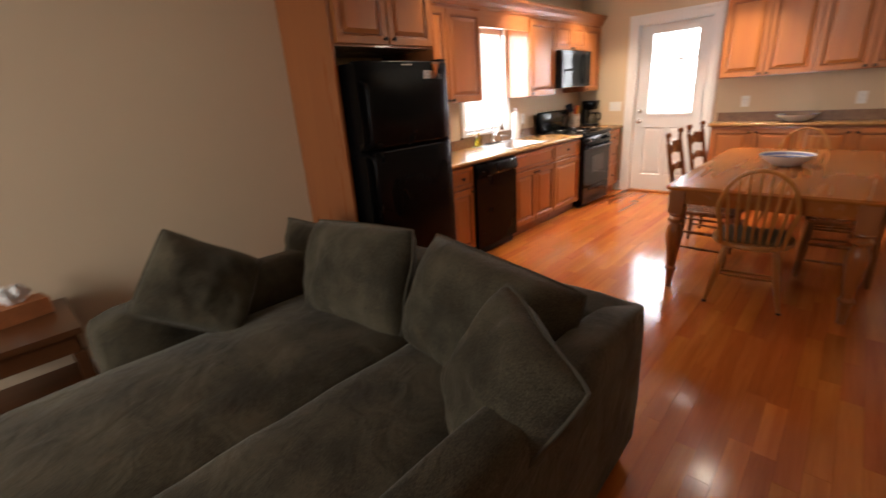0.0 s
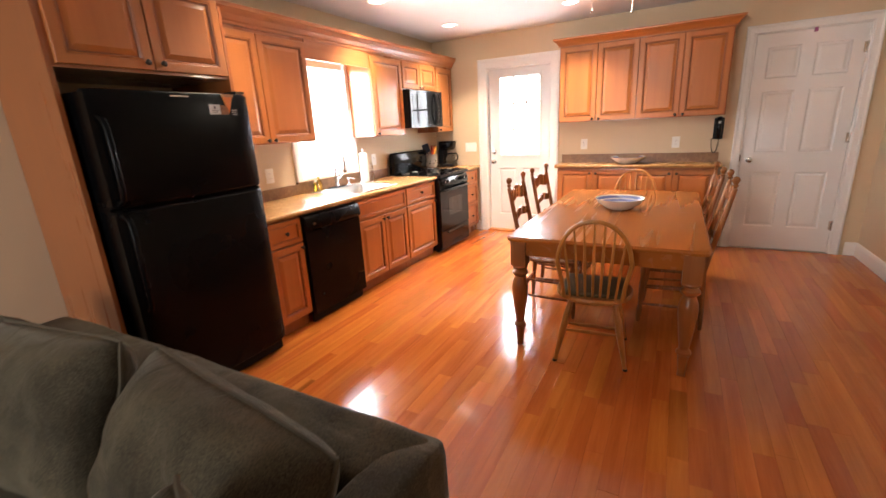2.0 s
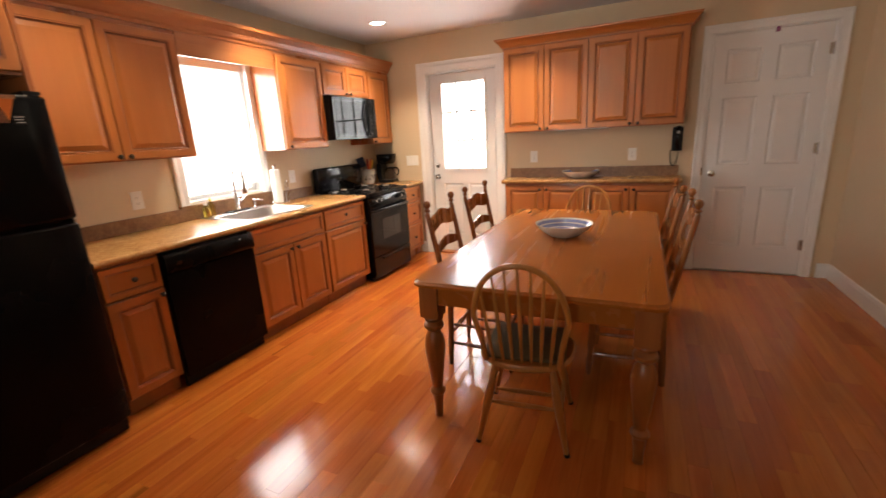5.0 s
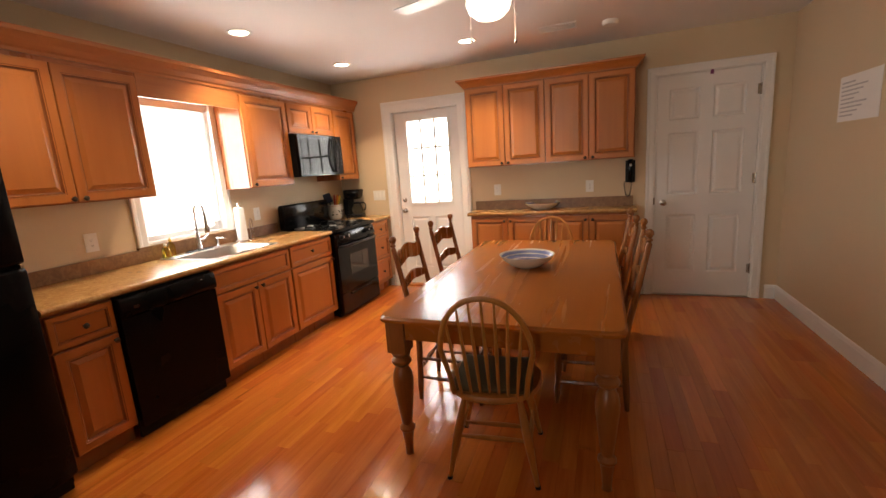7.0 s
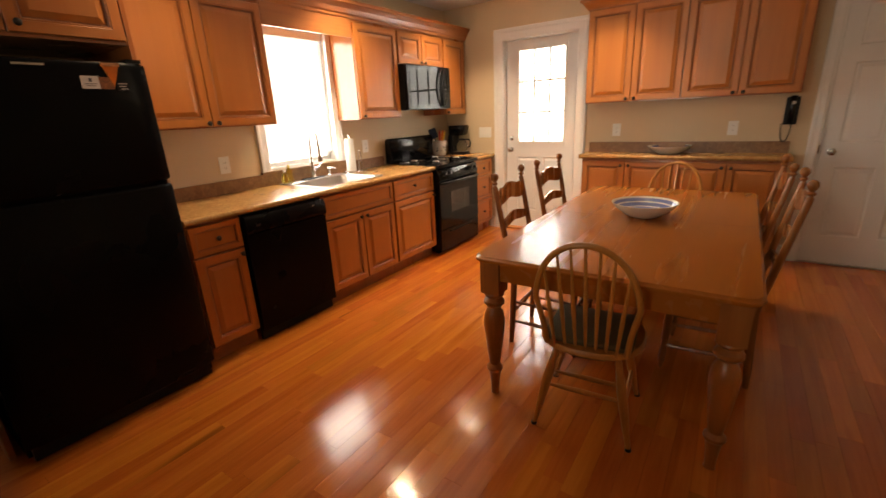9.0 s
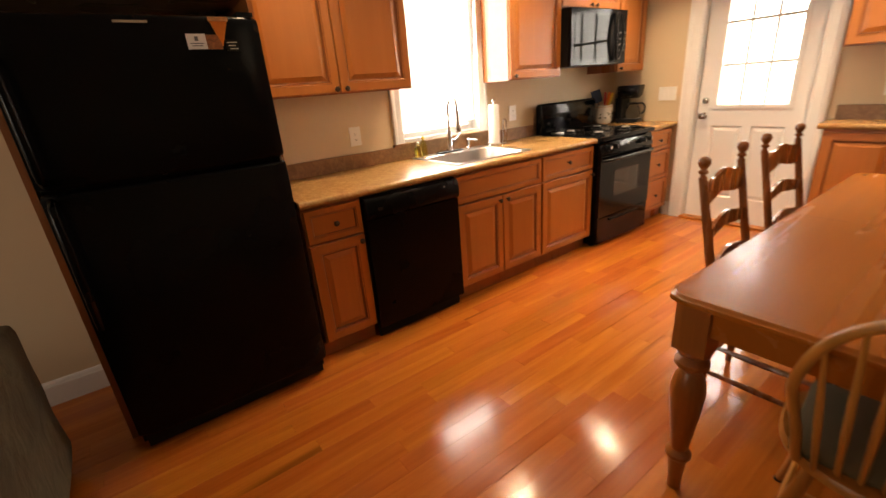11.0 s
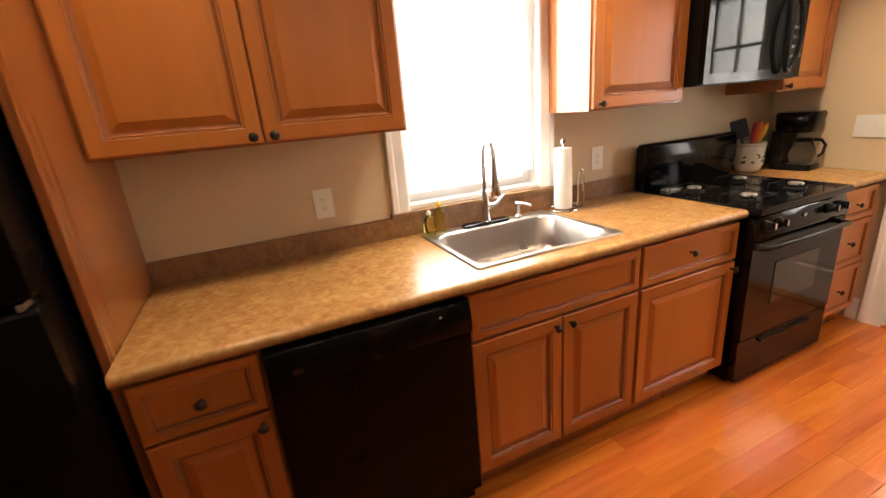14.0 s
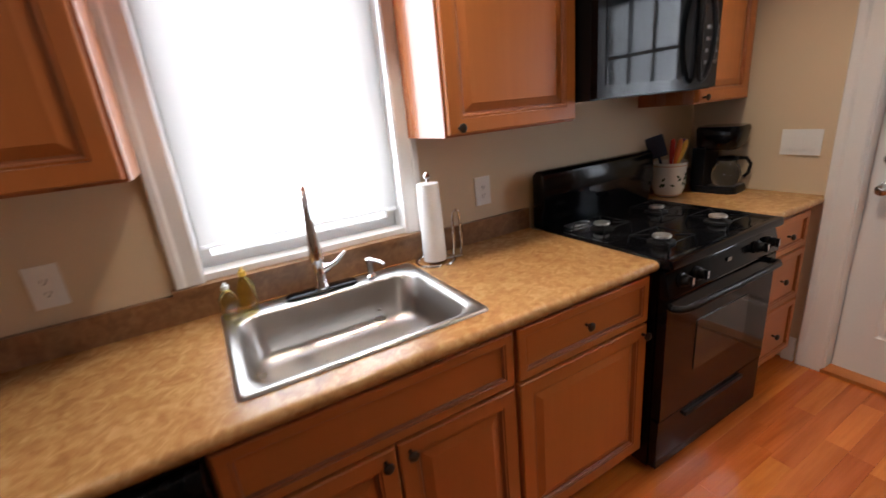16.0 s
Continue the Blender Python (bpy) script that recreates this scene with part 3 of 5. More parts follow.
def door_knob(e, x, y, z, mat=NICKEL, bolt=False):
    bm = bmesh.new()
    r = Matrix.Rotation(radians(90), 3, "X")
    prof = [(0.030, 0), (0.030, 0.006), (0.012, 0.010), (0.011, 0.030), (0.022, 0.036), (0.027, 0.048), (0.024, 0.060), (0.010, 0.066)]
    if bolt:
        prof = [(0.028, 0), (0.028, 0.008), (0.022, 0.014), (0.020, 0.016), (0.006, 0.017), (0.005, 0.024)]
    lathe(bm, prof, 20, m=r)
    make("deadbolt" if bolt else "knob", bm, mat, e, pose(x, y, z), smooth=True)


def hinge(e, x, y, z):
    bm = bmesh.new()
    lathe(bm, [(0.004, -0.052), (0.0065, -0.050), (0.0065, 0.050), (0.004, 0.052)], 10)
    box(bm, -0.026, 0.0, 0.004, 0.007, -0.045, 0.045)
    make("hinge", bm, NICKEL, e, pose(x, y, z), smooth=True)


back_door = empty("door_1", pose(-1.335, NY + 0.075, 0.012), "white closed back door with nine-light window over two panels", "door")
tagged(back_door, kind="structure")
H = 2.125
lite = (-0.265, 0.275, 1.03, 2.025)
panel_door(back_door, -0.415, 0.415, 0, H, 0.044, [(-0.28, -0.035, 0.22, 0.86), (0.035, 0.28, 0.22, 0.86)], [lite])
bm = bmesh.new()
for a, b, c, d in ((lite[0] - 0.022, lite[1] + 0.022, lite[2] - 0.022, lite[2] + 0.008), (lite[0] - 0.022, lite[1] + 0.022, lite[3] - 0.008, lite[3] + 0.022)):
    box(bm, a, b, -0.010, 0.050, c, d)
for a, b in ((lite[0] - 0.022, lite[0] + 0.008), (lite[1] - 0.008, lite[1] + 0.022)):
    box(bm, a, b, -0.0095, 0.0495, lite[2] + 0.008, lite[3] - 0.008)
make("light_frame", bm, WHITE, back_door, bevel=0.004)
bm = bmesh.new()
for k in (1, 2):
    x = lite[0] + (lite[1] - lite[0]) * k / 3
    z = lite[2] + (lite[3] - lite[2]) * k / 3
    box(bm, x - 0.011, x + 0.011, 0.012, 0.034, lite[2] + 0.008, lite[3] - 0.008)
    box(bm, lite[0] + 0.008, lite[1] - 0.008, 0.0125, 0.0335, z - 0.011, z + 0.011)
make("muntins", bm, WHITE, back_door)
o = make("pane", boxes((lite[0] + 0.004, lite[1] - 0.004, 0.021, 0.025, lite[2] + 0.004, lite[3] - 0.004)), GLASS, back_door)
o.visible_shadow = False
door_knob(back_door, -0.355, 0, 0.945)
door_knob(back_door, -0.355, 0, 1.075, bolt=True)
make("frame", boxes((-0.435, -0.418, -0.075, 0.065, 0, 2.148), (0.418, 0.435, -0.075, 0.065, 0, 2.148), (-0.418, 0.418, -0.075, 0.065, 2.128, 2.148)), WHITE, back_door)
make("sill", boxes((-0.435, 0.435, -0.09, 0.065, -0.012, 0.006)), MAPLE_H, back_door)

closet = empty("door_2", pose(1.550, NY + 0.012, 0.012), "white closed six-panel closet door", "door")
tagged(closet, kind="structure")
H = 2.155
pn = []
for a, b in ((-0.315, -0.055), (0.055, 0.315)):
    pn += [(a, b, 0.24, 0.82), (a, b, 1.02, 1.62), (a, b, 1.74, 2.03)]
panel_door(closet, -0.418, 0.418, 0, H, 0.036, pn)
door_knob(closet, -0.347, 0, 0.945)
for z in (0.28, 1.15, 1.95):
    hinge(closet, 0.424, -0.006, z)
make("frame", boxes((-0.44, -0.422, -0.010, 0.12, -0.012, 2.173), (0.4205, 0.44, -0.010, 0.12, -0.012, 2.173), (-0.422, 0.4205, -0.010, 0.12, 2.158, 2.173)), WHITE, closet)
make("threshold", boxes((-0.421, 0.420, -0.020, 0.060, -0.0118, -0.0012)), STEEL, closet)
make("strike_plate", boxes((-0.437, -0.424, -0.0125, -0.0105, 0.93, 1.0)), NICKEL, closet)
make("closet_tag", boxes((1.568, 1.594, NY - 0.002, NY + 0.010, 2.138, 2.178)), PURPLE, bevel=0.003)
tagged(bpy.data.objects["closet_tag"], "small purple tag stuck at the top of the closet door", "tag")

# ---- kitchen window ----
win = empty("window_1", pose(WX, 0, 0, 0, 0, 90), "white kitchen window with overexposed daylight", "window")
tagged(win, kind="structure")
y0, y1, z0, z1 = WIN
make("jamb", boxes((y0, y0 + 0.02, 0.0, 0.14, z0, z1), (y1 - 0.02, y1, 0.0, 0.14, z0, z1), (y0 + 0.02, y1 - 0.02, 0.0, 0.14, z1 - 0.02, z1), (y0 + 0.02, y1 - 0.02, 0.0, 0.14, z0, z0 + 0.02)), WHITE, win)
for nm, za, zb, d in (("sash", z0 + 0.02, z1 - 0.02, 0.085),):
    a, b, w = y0 + 0.021, y1 - 0.021, 0.035
    make(nm, boxes((a, a + w, d, d + 0.03, za, zb), (b - w, b, d, d + 0.03, za, zb), (a + w, b - w, d, d + 0.03, za, za + w), (a + w, b - w, d, d + 0.03, zb - w, zb)), WHITE, win, bevel=0.003)
    o = make("pane", boxes((a + w - 0.004, b - w + 0.004, d + 0.013, d + 0.017, za + w - 0.004, zb - w + 0.004)), GLASS, win)
    o.visible_shadow = False
SHADE, _nt, _b = _base("white_shade_cloth")
_tr = _nt.nodes.new("ShaderNodeBsdfTranslucent")
_tr.inputs[0].default_value = (0.92, 0.92, 0.92, 1)
_mx = _nt.nodes.new("ShaderNodeMixShader")
_mx.inputs[0].default_value = 0.8
_b.inputs["Base Color"].default_value, _b.inputs["Roughness"].default_value = (0.85, 0.85, 0.84, 1), 0.8
_nt.links.new(_b.outputs[0], _mx.inputs[1]), _nt.links.new(_tr.outputs[0], _mx.inputs[2])
_nt.links.new(_mx.outputs[0], _nt.nodes["Material Output"].inputs[0])
blind = empty("window_blind", pose(WX, 0, 0, 0, 0, 90), "white translucent window blind, lowered nearly to the sill", "blind")
make("headrail", boxes((y0 + 0.025, y1 - 0.025, 0.02, 0.06, 2.06, 2.118)), WHITE, blind, bevel=0.003)
make("cloth", boxes((y0 + 0.028, y1 - 0.028, 0.0395, 0.0405, 1.135, 2.06)), SHADE, blind)
make("bottom_rail", boxes((y0 + 0.028, y1 - 0.028, 0.034, 0.046, 1.122, 1.135)), SHADE, blind)
lw = empty("window_2", pose(0, SY, 0, 0, 0, 180), "white living room window, assumed and out of view", "window")
tagged(lw, kind="structure")
a, b, c, d = -LWIN[1], -LWIN[0], LWIN[2], LWIN[3]
make("frame", boxes((a, a + 0.05, 0.02, 0.10, c, d), (b - 0.05, b, 0.02, 0.10, c, d), (a + 0.05, b - 0.05, 0.02, 0.10, c, c + 0.05), (a + 0.05, b - 0.05, 0.02, 0.10, d - 0.05, d), (1.125, 1.175, 0.02, 0.10, c + 0.05, d - 0.05)), WHITE, lw)


# ---- ceiling fittings ----
def downlight(x, y):
    e = empty("downlight", pose(x, y, CZ), "white recessed ceiling downlight, switched on", "ceiling light", "recessed downlights")
    bm = bmesh.new()
    lathe(bm, [(0.068, 0.0), (0.072, -0.004), (0.092, -0.006), (0.096, -0.002), (0.096, 0.0)], 32, close=False)
    make("trim_ring", bm, WHITE, e, smooth=True)
    bm = bmesh.new()
    lathe(bm, [(0.001, -0.0035), (0.040, -0.0035), (0.067, -0.001)], 32, close=False)
    bmesh.ops.reverse_faces(bm, faces=bm.faces[:])
    make("lens", bm, LAMPGLOW, e, smooth=True)


# the one at y 3.02 is the added, unseen fitting
for x, y, _p in DOWNLIGHTS:
    downlight(x, y)

fan = empty("ceiling_fan", pose(0.08, 4.0, CZ), "ceiling fan with lit white glass bowl and pull chains", "ceiling fan")
bm = bmesh.new()
lathe(bm, [(0.07, 0), (0.07, -0.03), (0.03, -0.06), (0.014, -0.07), (0.014, -0.13), (0.06, -0.14), (0.11, -0.16), (0.115, -0.20), (0.09, -0.225), (0.05, -0.235)], 28)
make("motor_housing", bm, NICKEL, fan, smooth=True)
for k in range(5):
    bm = boxes((0.15, 0.60, -0.06, 0.06, -0.186, -0.180), (0.09, 0.17, -0.018, 0.018, -0.196, -0.187))
    make("blade", bm, WHITE, fan, pose(0, 0, 0, 0, 0, 20 + 72 * k), bevel=0.002)
bm = bmesh.new()
lathe(bm, [(0.085, -0.236), (0.112, -0.255), (0.118, -0.285), (0.105, -0.325), (0.07, -0.355), (0.025, -0.368), (0.004, -0.370)], 32)
make("glass_bowl", bm, GLOBEGLOW, fan, smooth=True).visible_shadow = False
for x, l in ((-0.115, 0.42), (0.125, 0.46)):
    bm = bmesh.new()
    tube(bm, [(x * 0.7, 0.05, -0.23), (x, 0.05, -0.26), (x, 0.05, -l)], 0.0018, 6)
    lathe(bm, [(0.003, 0.03), (0.008, 0.014), (0.009, 0.006), (0.003, 0)], 10, at=(x, 0.05, -l - 0.028))
    make("pull_chain", bm, NICKEL, fan, smooth=True)

vent = empty("ceiling_vent", pose(0.27, 5.68, CZ), "white slotted ceiling air vent", "vent")
make("frame", boxes((-0.16, 0.16, -0.09, -0.075, -0.008, 0), (-0.16, 0.16, 0.075, 0.09, -0.008, 0), (-0.16, -0.145, -0.075, 0.075, -0.008, 0), (0.145, 0.16, -0.075, 0.075, -0.008, 0)), WHITE, vent, bevel=0.002)
for k in range(7):
    make("slat", boxes((-0.144, 0.144, -0.008, 0.008, -0.001, 0.001)), WHITE, vent, pose(0, -0.06 + 0.02 * k, -0.005, 35))
bm = bmesh.new()
lathe(bm, [(0.065, 0), (0.065, -0.02), (0.055, -0.034), (0.02, -0.038), (0.004, -0.038)], 28)
tagged(make("smoke_detector", bm, PLASTICWHITE, m=pose(0.69, 5.75, CZ), smooth=True), "round white smoke detector on the ceiling", "smoke detector")


# ---- kitchen cabinets along the west wall ----
FX = -1.912     # carcass front of the base units


def base_cabinet(name, y0, y1, parts, label, h=0.875, depth=0.628, at=None, kick=0.10, top=None):
    w = y1 - y0
    e = empty(name, at or pose(FX, y0, 0, 0, 0, 90), label, "cabinet", "base cabinets")
    top = top or h
    rail = [(0.001, w - 0.001, 0, 0.018, top, h)] if top < h else []
    make("body", boxes(*rail, (0.001, w - 0.001, 0, depth, kick, top), (0.001, w - 0.001, 0.048, depth, 0.0, kick - 0.0005)), PANELSHADE, e, bevel=0.002, seg=1)
    for kind, a, b, c, d, kx, kz in parts:
        front(e, a, b, c, d, kx, kz, kind == "drawer")
    return e


w = 0.325
base_cabinet("base_cabinet", 2.792, 3.117, [("drawer", 0.008, w - 0.008, 0.686, 0.862, w / 2, 0.774), ("door", 0.008, w - 0.008, 0.112, 0.674, w - 0.035, 0.642)], "honey maple base cabinet with one drawer and raised-panel door")
w = 0.796
base_cabinet("sink_cabinet", 3.754, 4.550, [("drawer", 0.008, w - 0.008, 0.686, 0.862, None, None), ("door", 0.008, w / 2 - 0.003, 0.112, 0.674, w / 2 - 0.035, 0.642), ("door", w / 2 + 0.003, w - 0.008, 0.112, 0.674, w / 2 + 0.035, 0.642)], "honey maple sink cabinet with two raised-panel doors", top=0.735)
w = 0.61
base_cabinet("base_cabinet", 4.552, 5.162, [("drawer", 0.008, w - 0.008, 0.686, 0.862, w / 2 - 0.02, 0.784), ("door", 0.008, w - 0.008, 0.112, 0.674, w - 0.035, 0.642)], "honey maple base cabinet with drawer beside the range")
w = 0.475
base_cabinet("drawer_cabinet", 5.945, 6.42, [("drawer", 0.008, w - 0.06, 0.686, 0.862, 0.21, 0.774), ("drawer", 0.008, w - 0.06, 0.410, 0.676, 0.21, 0.55), ("drawer", 0.008, w - 0.06, 0.112, 0.400, 0.21, 0.256)], "honey maple three-drawer base cabinet in the corner")

# upper cabinets
UX = -2.258
UB, UT = 1.392, 2.205


def upper_cabinet(name, y0, y1, z0, z1, doors, label, fx=UX, at=None, depth=None, group="upper cabinets"):
    w, h = y1 - y0, z1 - z0
    e = empty(name, at or pose(fx, y0, z0, 0, 0, 90), label, "cabinet", group)
    make("body", boxes((0.001, w - 0.001, 0, depth or (fx - WX - 0.002), 0, h)), PANELSHADE, e, bevel=0.002, seg=1)
    for a, b, kx in doors:
        front(e, a, b, 0.008, h - 0.03, kx, 0.027)
    return e


w = 0.96
upper_cabinet("upper_cabinet", 2.782, 3.742, UB, UT, [(0.012, 0.470, 0.442), (0.476, w - 0.010, 0.504)], "honey maple two-door upper cabinet over the counter")
w = 0.575
upper_cabinet("upper_cabinet", 4.592, 5.167, UB, UT, [(0.010, w - 0.008, 0.045)], "honey maple single-door upper cabinet beside the window")
w = 0.77
upper_cabinet("microwave_cabinet", 5.169, 5.939, 1.885, UT, [(0.010, w / 2 - 0.003, w / 2 - 0.035), (w / 2 + 0.003, w - 0.008, w / 2 + 0.035)], "short honey maple two-door cabinet above the microwave")
w = 0.475
upper_cabinet("upper_cabinet", 5.941, 6.416, UB, UT, [(0.010, w - 0.05, 0.045)], "honey maple single-door upper cabinet in the corner")
CROWNP = [(0.0, 0.0), (0.012, 0.0), (0.015, 0.015), (0.024, 0.024), (0.040, 0.050), (0.062, 0.072), (0.070, 0.078), (0.072, 0.100), (0.0, 0.100)]
bm = bmesh.new()
profile_run(bm, [(a, b * 1.2) for a, b in CROWNP], (UX - 0.001, 2.86, 2.203), (UX - 0.001, NY - 0.004, 2.203), "y", 0)
o = make("crown_moulding", bm, MAPLE_L)
setting(o, "stained maple crown moulding along the upper cabinets", "moulding")
val = make("window_valance", boxes((UX - 0.016, UX + 0.004, 3.744, 4.590, 2.055, 2.203), (WX + 0.003, UX - 0.017, 3.744, 4.590, 2.184, 2.202)), MAPLE_L, bevel=0.002)
tagged(val, "honey maple valance board over the kitchen window", "valance")

# fridge surround
PX = -1.955
sur = empty("fridge_surround", pose(0, 0, 0), "tall honey maple panels and two-door cabinet around the fridge", "cabinet")
make("side_panel", boxes((WX + 0.002, PX, 1.862, 1.884, 0, 2.285)), PANELSHADE, sur, bevel=0.002)
make("side_panel", boxes((WX + 0.002, PX + 0.01, 2.760, 2.780, 0, 2.205)), PANELSHADE, sur, bevel=0.002)
make("body", boxes((WX + 0.002, PX - 0.002, 1.885, 2.759, 1.800, 2.285)), PANELSHADE, sur)
for a, b, kx in ((1.896, 2.319, 0.385), (2.325, 2.752, 0.035)):
    bm = bmesh.new()
    rings_face(bm, 0, b - a, 0, 0.44, DOORPROF, DOORMATS)
    o = make("door", bm, [MAPLE, GLAZE], sur, pose(PX, a, 1.815, 0, 0, 90))
    knob(o, kx, 0.035)
bm = bmesh.new()
profile_run(bm, CROWNP, (PX - 0.002, 1.862, 2.262), (PX - 0.002, 2.780, 2.262), "y", 0, 1.0, 1.0)
make("crown", bm, MAPLE_L, sur)
bm = bmesh.new()
profile_run(bm, CROWNP, (WX + 0.002, 1.862, 2.262), (PX - 0.002, 1.862, 2.262), "x", 0, 0.0, 1.0)
make("crown", bm, MAPLE_H, sur)

# ---- counter with sink cut-out ----
CT, CB, CF = 0.917, 0.878, -1.868
SINK = (-2.495, -1.955, 3.835, 4.515)


def nose(bm, y0, y1, x1=CF):
    """Rounded front edge of the laminate."""
    prof = [(0, 0), (0.018, 0)] + [(0.018 + 0.019 * math.cos(radians(a)), 0.0195 + 0.0195 * math.sin(radians(a))) for a in range(-90, 91, 15)] + [(0, 0.039)]
    profile_run(bm, prof, (x1 - 0.037, y0, CB), (x1 - 0.037, y1, CB), "y")


ctr = empty("counter", pose(0, 0, 0), "tan stone-patterned laminate counter with rounded front edge", "counter")
bm = bmesh.new()
x0, x1 = WX + 0.002, CF - 0.037
i0, i1, j0, j1 = SINK[0] + 0.012, SINK[1] - 0.012, SINK[2] + 0.012, SINK[3] - 0.012
for a, b, c, d in ((x0, x1, 2.783, j0), (x0, x1, j1, 5.166), (x0, i0, j0, j1), (i1, x1, j0, j1)):
    box(bm, a, b, c, d, CB, CT)
nose(bm, 2.783, 5.166)
bmesh.ops.remove_doubles(bm, verts=bm.verts[:], dist=1e-5)
make("top", bm, COUNTER, ctr, smooth=True, angle=30)
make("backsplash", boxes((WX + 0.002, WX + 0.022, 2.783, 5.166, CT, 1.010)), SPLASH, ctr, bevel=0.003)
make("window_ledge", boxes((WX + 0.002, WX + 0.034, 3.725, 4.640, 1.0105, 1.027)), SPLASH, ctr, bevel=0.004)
ctr2 = empty("counter", pose(0, 0, 0), "short tan stone-patterned laminate counter beside the range", "counter")
bm = bmesh.new()
box(bm, x0, x1, 5.942, NY - 0.002, CB, CT)
nose(bm, 5.942, NY - 0.002)
make("top", bm, COUNTER, ctr2, smooth=True, angle=30)
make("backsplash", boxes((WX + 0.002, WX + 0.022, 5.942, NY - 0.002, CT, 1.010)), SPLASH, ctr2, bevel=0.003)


# ---- sink ----
def rrect(x0, x1, y0, y1, r, z, n=5):
    out = []
    for cx, cy, a0 in ((x1 - r, y1 - r, 0), (x0 + r, y1 - r, 90), (x0 + r, y0 + r, 180), (x1 - r, y0 + r, 270)):
        for k in range(n + 1):
            a = radians(a0 + 90 * k / n)
            out.append((cx + r * math.cos(a), cy + r * math.sin(a), z))
    return out


def loops(bm, rows, mat=0, fill=True):
    last = None
    for row in rows:
        ring = [bm.verts.new(p) for p in row]
        if last:
            for k in range(len(ring)):
                bm.faces.new((last[k], last[(k + 1) % len(ring)], ring[(k + 1) % len(ring)], ring[k])).material_index = mat
        last = ring
    if fill:
        bm.faces.new(last).material_index = mat


sink = empty("sink", pose(0, 0, 0), "stainless steel single-bowl drop-in sink", "sink")
a, b, c, d = SINK
bm = bmesh.new()
T = CT
loops(bm, [rrect(a, b, c, d, 0.015, T + 0.001), rrect(a + 0.003, b - 0.003, c + 0.003, d - 0.003, 0.015, T + 0.007), rrect(a + 0.012, b - 0.012, c + 0.012, d - 0.012, 0.015, T + 0.008),
           rrect(a + 0.075, b - 0.028, c + 0.030, d - 0.030, 0.06, T + 0.004), rrect(a + 0.085, b - 0.038, c + 0.040, d - 0.040, 0.07, T - 0.006),
           rrect(a + 0.092, b - 0.046, c + 0.048, d - 0.048, 0.075, T - 0.13), rrect(a + 0.11, b - 0.062, c + 0.064, d - 0.064, 0.07, T - 0.155),
           rrect(a + 0.15, b - 0.10, c + 0.10, d - 0.10, 0.06, T - 0.162), rrect(-2.25, -2.17, 4.135, 4.215, 0.039, T - 0.165)])
make("basin", bm, STEEL, sink, smooth=True, angle=60)
bm = bmesh.new()
lathe(bm, [(0.042, -0.163), (0.040, -0.160), (0.032, -0.162), (0.028, -0.170), (0.004, -0.170)], 20, at=(-2.21, 4.175, T))
make("drain", bm, CHROME, sink, smooth=True)

fa = empty("faucet", pose(-2.455, 4.16, CT + 0.008), "chrome gooseneck kitchen faucet with pull-down spray", "faucet")
bm = bmesh.new()
loops(bm, [rrect(-0.028, 0.028, -0.125, 0.125, 0.027, 0), rrect(-0.028, 0.028, -0.125, 0.125, 0.027, 0.006), rrect(-0.022, 0.022, -0.118, 0.118, 0.021, 0.011)])
make("deck_plate", bm, BLACKGLOSS, fa, smooth=True)
bm = bmesh.new()
lathe(bm, [(0.026, 0.011), (0.026, 0.018), (0.021, 0.026), (0.0205, 0.10), (0.019, 0.13), (0.013, 0.16)], 22)
ang = radians(-12)
pts = [(0, 0, 0.15), (0, 0, 0.20), (0, 0, 0.26)] + [(0.075 - 0.075 * math.cos(radians(t)), 0.0, 0.30 + 0.085 * math.sin(radians(t))) for t in range(0, 181, 15)] + [(0.152, 0, 0.285)]
pts = [(x * math.cos(ang) - y * math.sin(ang), x * math.sin(ang) + y * math.cos(ang), z) for x, y, z in pts]
tube(bm, pts, 0.0115, 14)
make("spout", bm, CHROME, fa, smooth=True)
bm = bmesh.new()
e = Vector(pts[-1])
tube(bm, [e + Vector((0, 0, 0.01)), e + Vector((0.001, 0, -0.03)), e + Vector((0.003, 0, -0.08)), e + Vector((0.005, 0, -0.12)), e + Vector((0.006, 0, -0.135))], [0.013, 0.016, 0.019, 0.021, 0.017], 16)
make("spray_head", bm, CHROME, fa, smooth=True)
bm = bmesh.new()
tube(bm, [(0, 0.015, 0.075), (0.0, 0.035, 0.078)], [0.017, 0.016], 14)
tube(bm, [(0, 0.035, 0.078), (0.01, 0.06, 0.09), (0.02, 0.095, 0.125)], [0.011, 0.009, 0.006], 10)
make("lever", bm, CHROME, fa, smooth=True)
dsp = empty("soap_pump", pose(-2.452, 4.34, CT + 0.008), "small chrome soap dispenser pump by the sink", "soap dispenser")
bm = bmesh.new()
lathe(bm, [(0.020, 0), (0.020, 0.006), (0.012, 0.012), (0.011, 0.050), (0.015, 0.056), (0.015, 0.072), (0.006, 0.076)], 16)
tube(bm, [(0, 0, 0.066), (0.04, 0.02, 0.066), (0.065, 0.032, 0.058)], [0.007, 0.006, 0.005], 10)
make("pump", bm, CHROME, dsp, smooth=True)


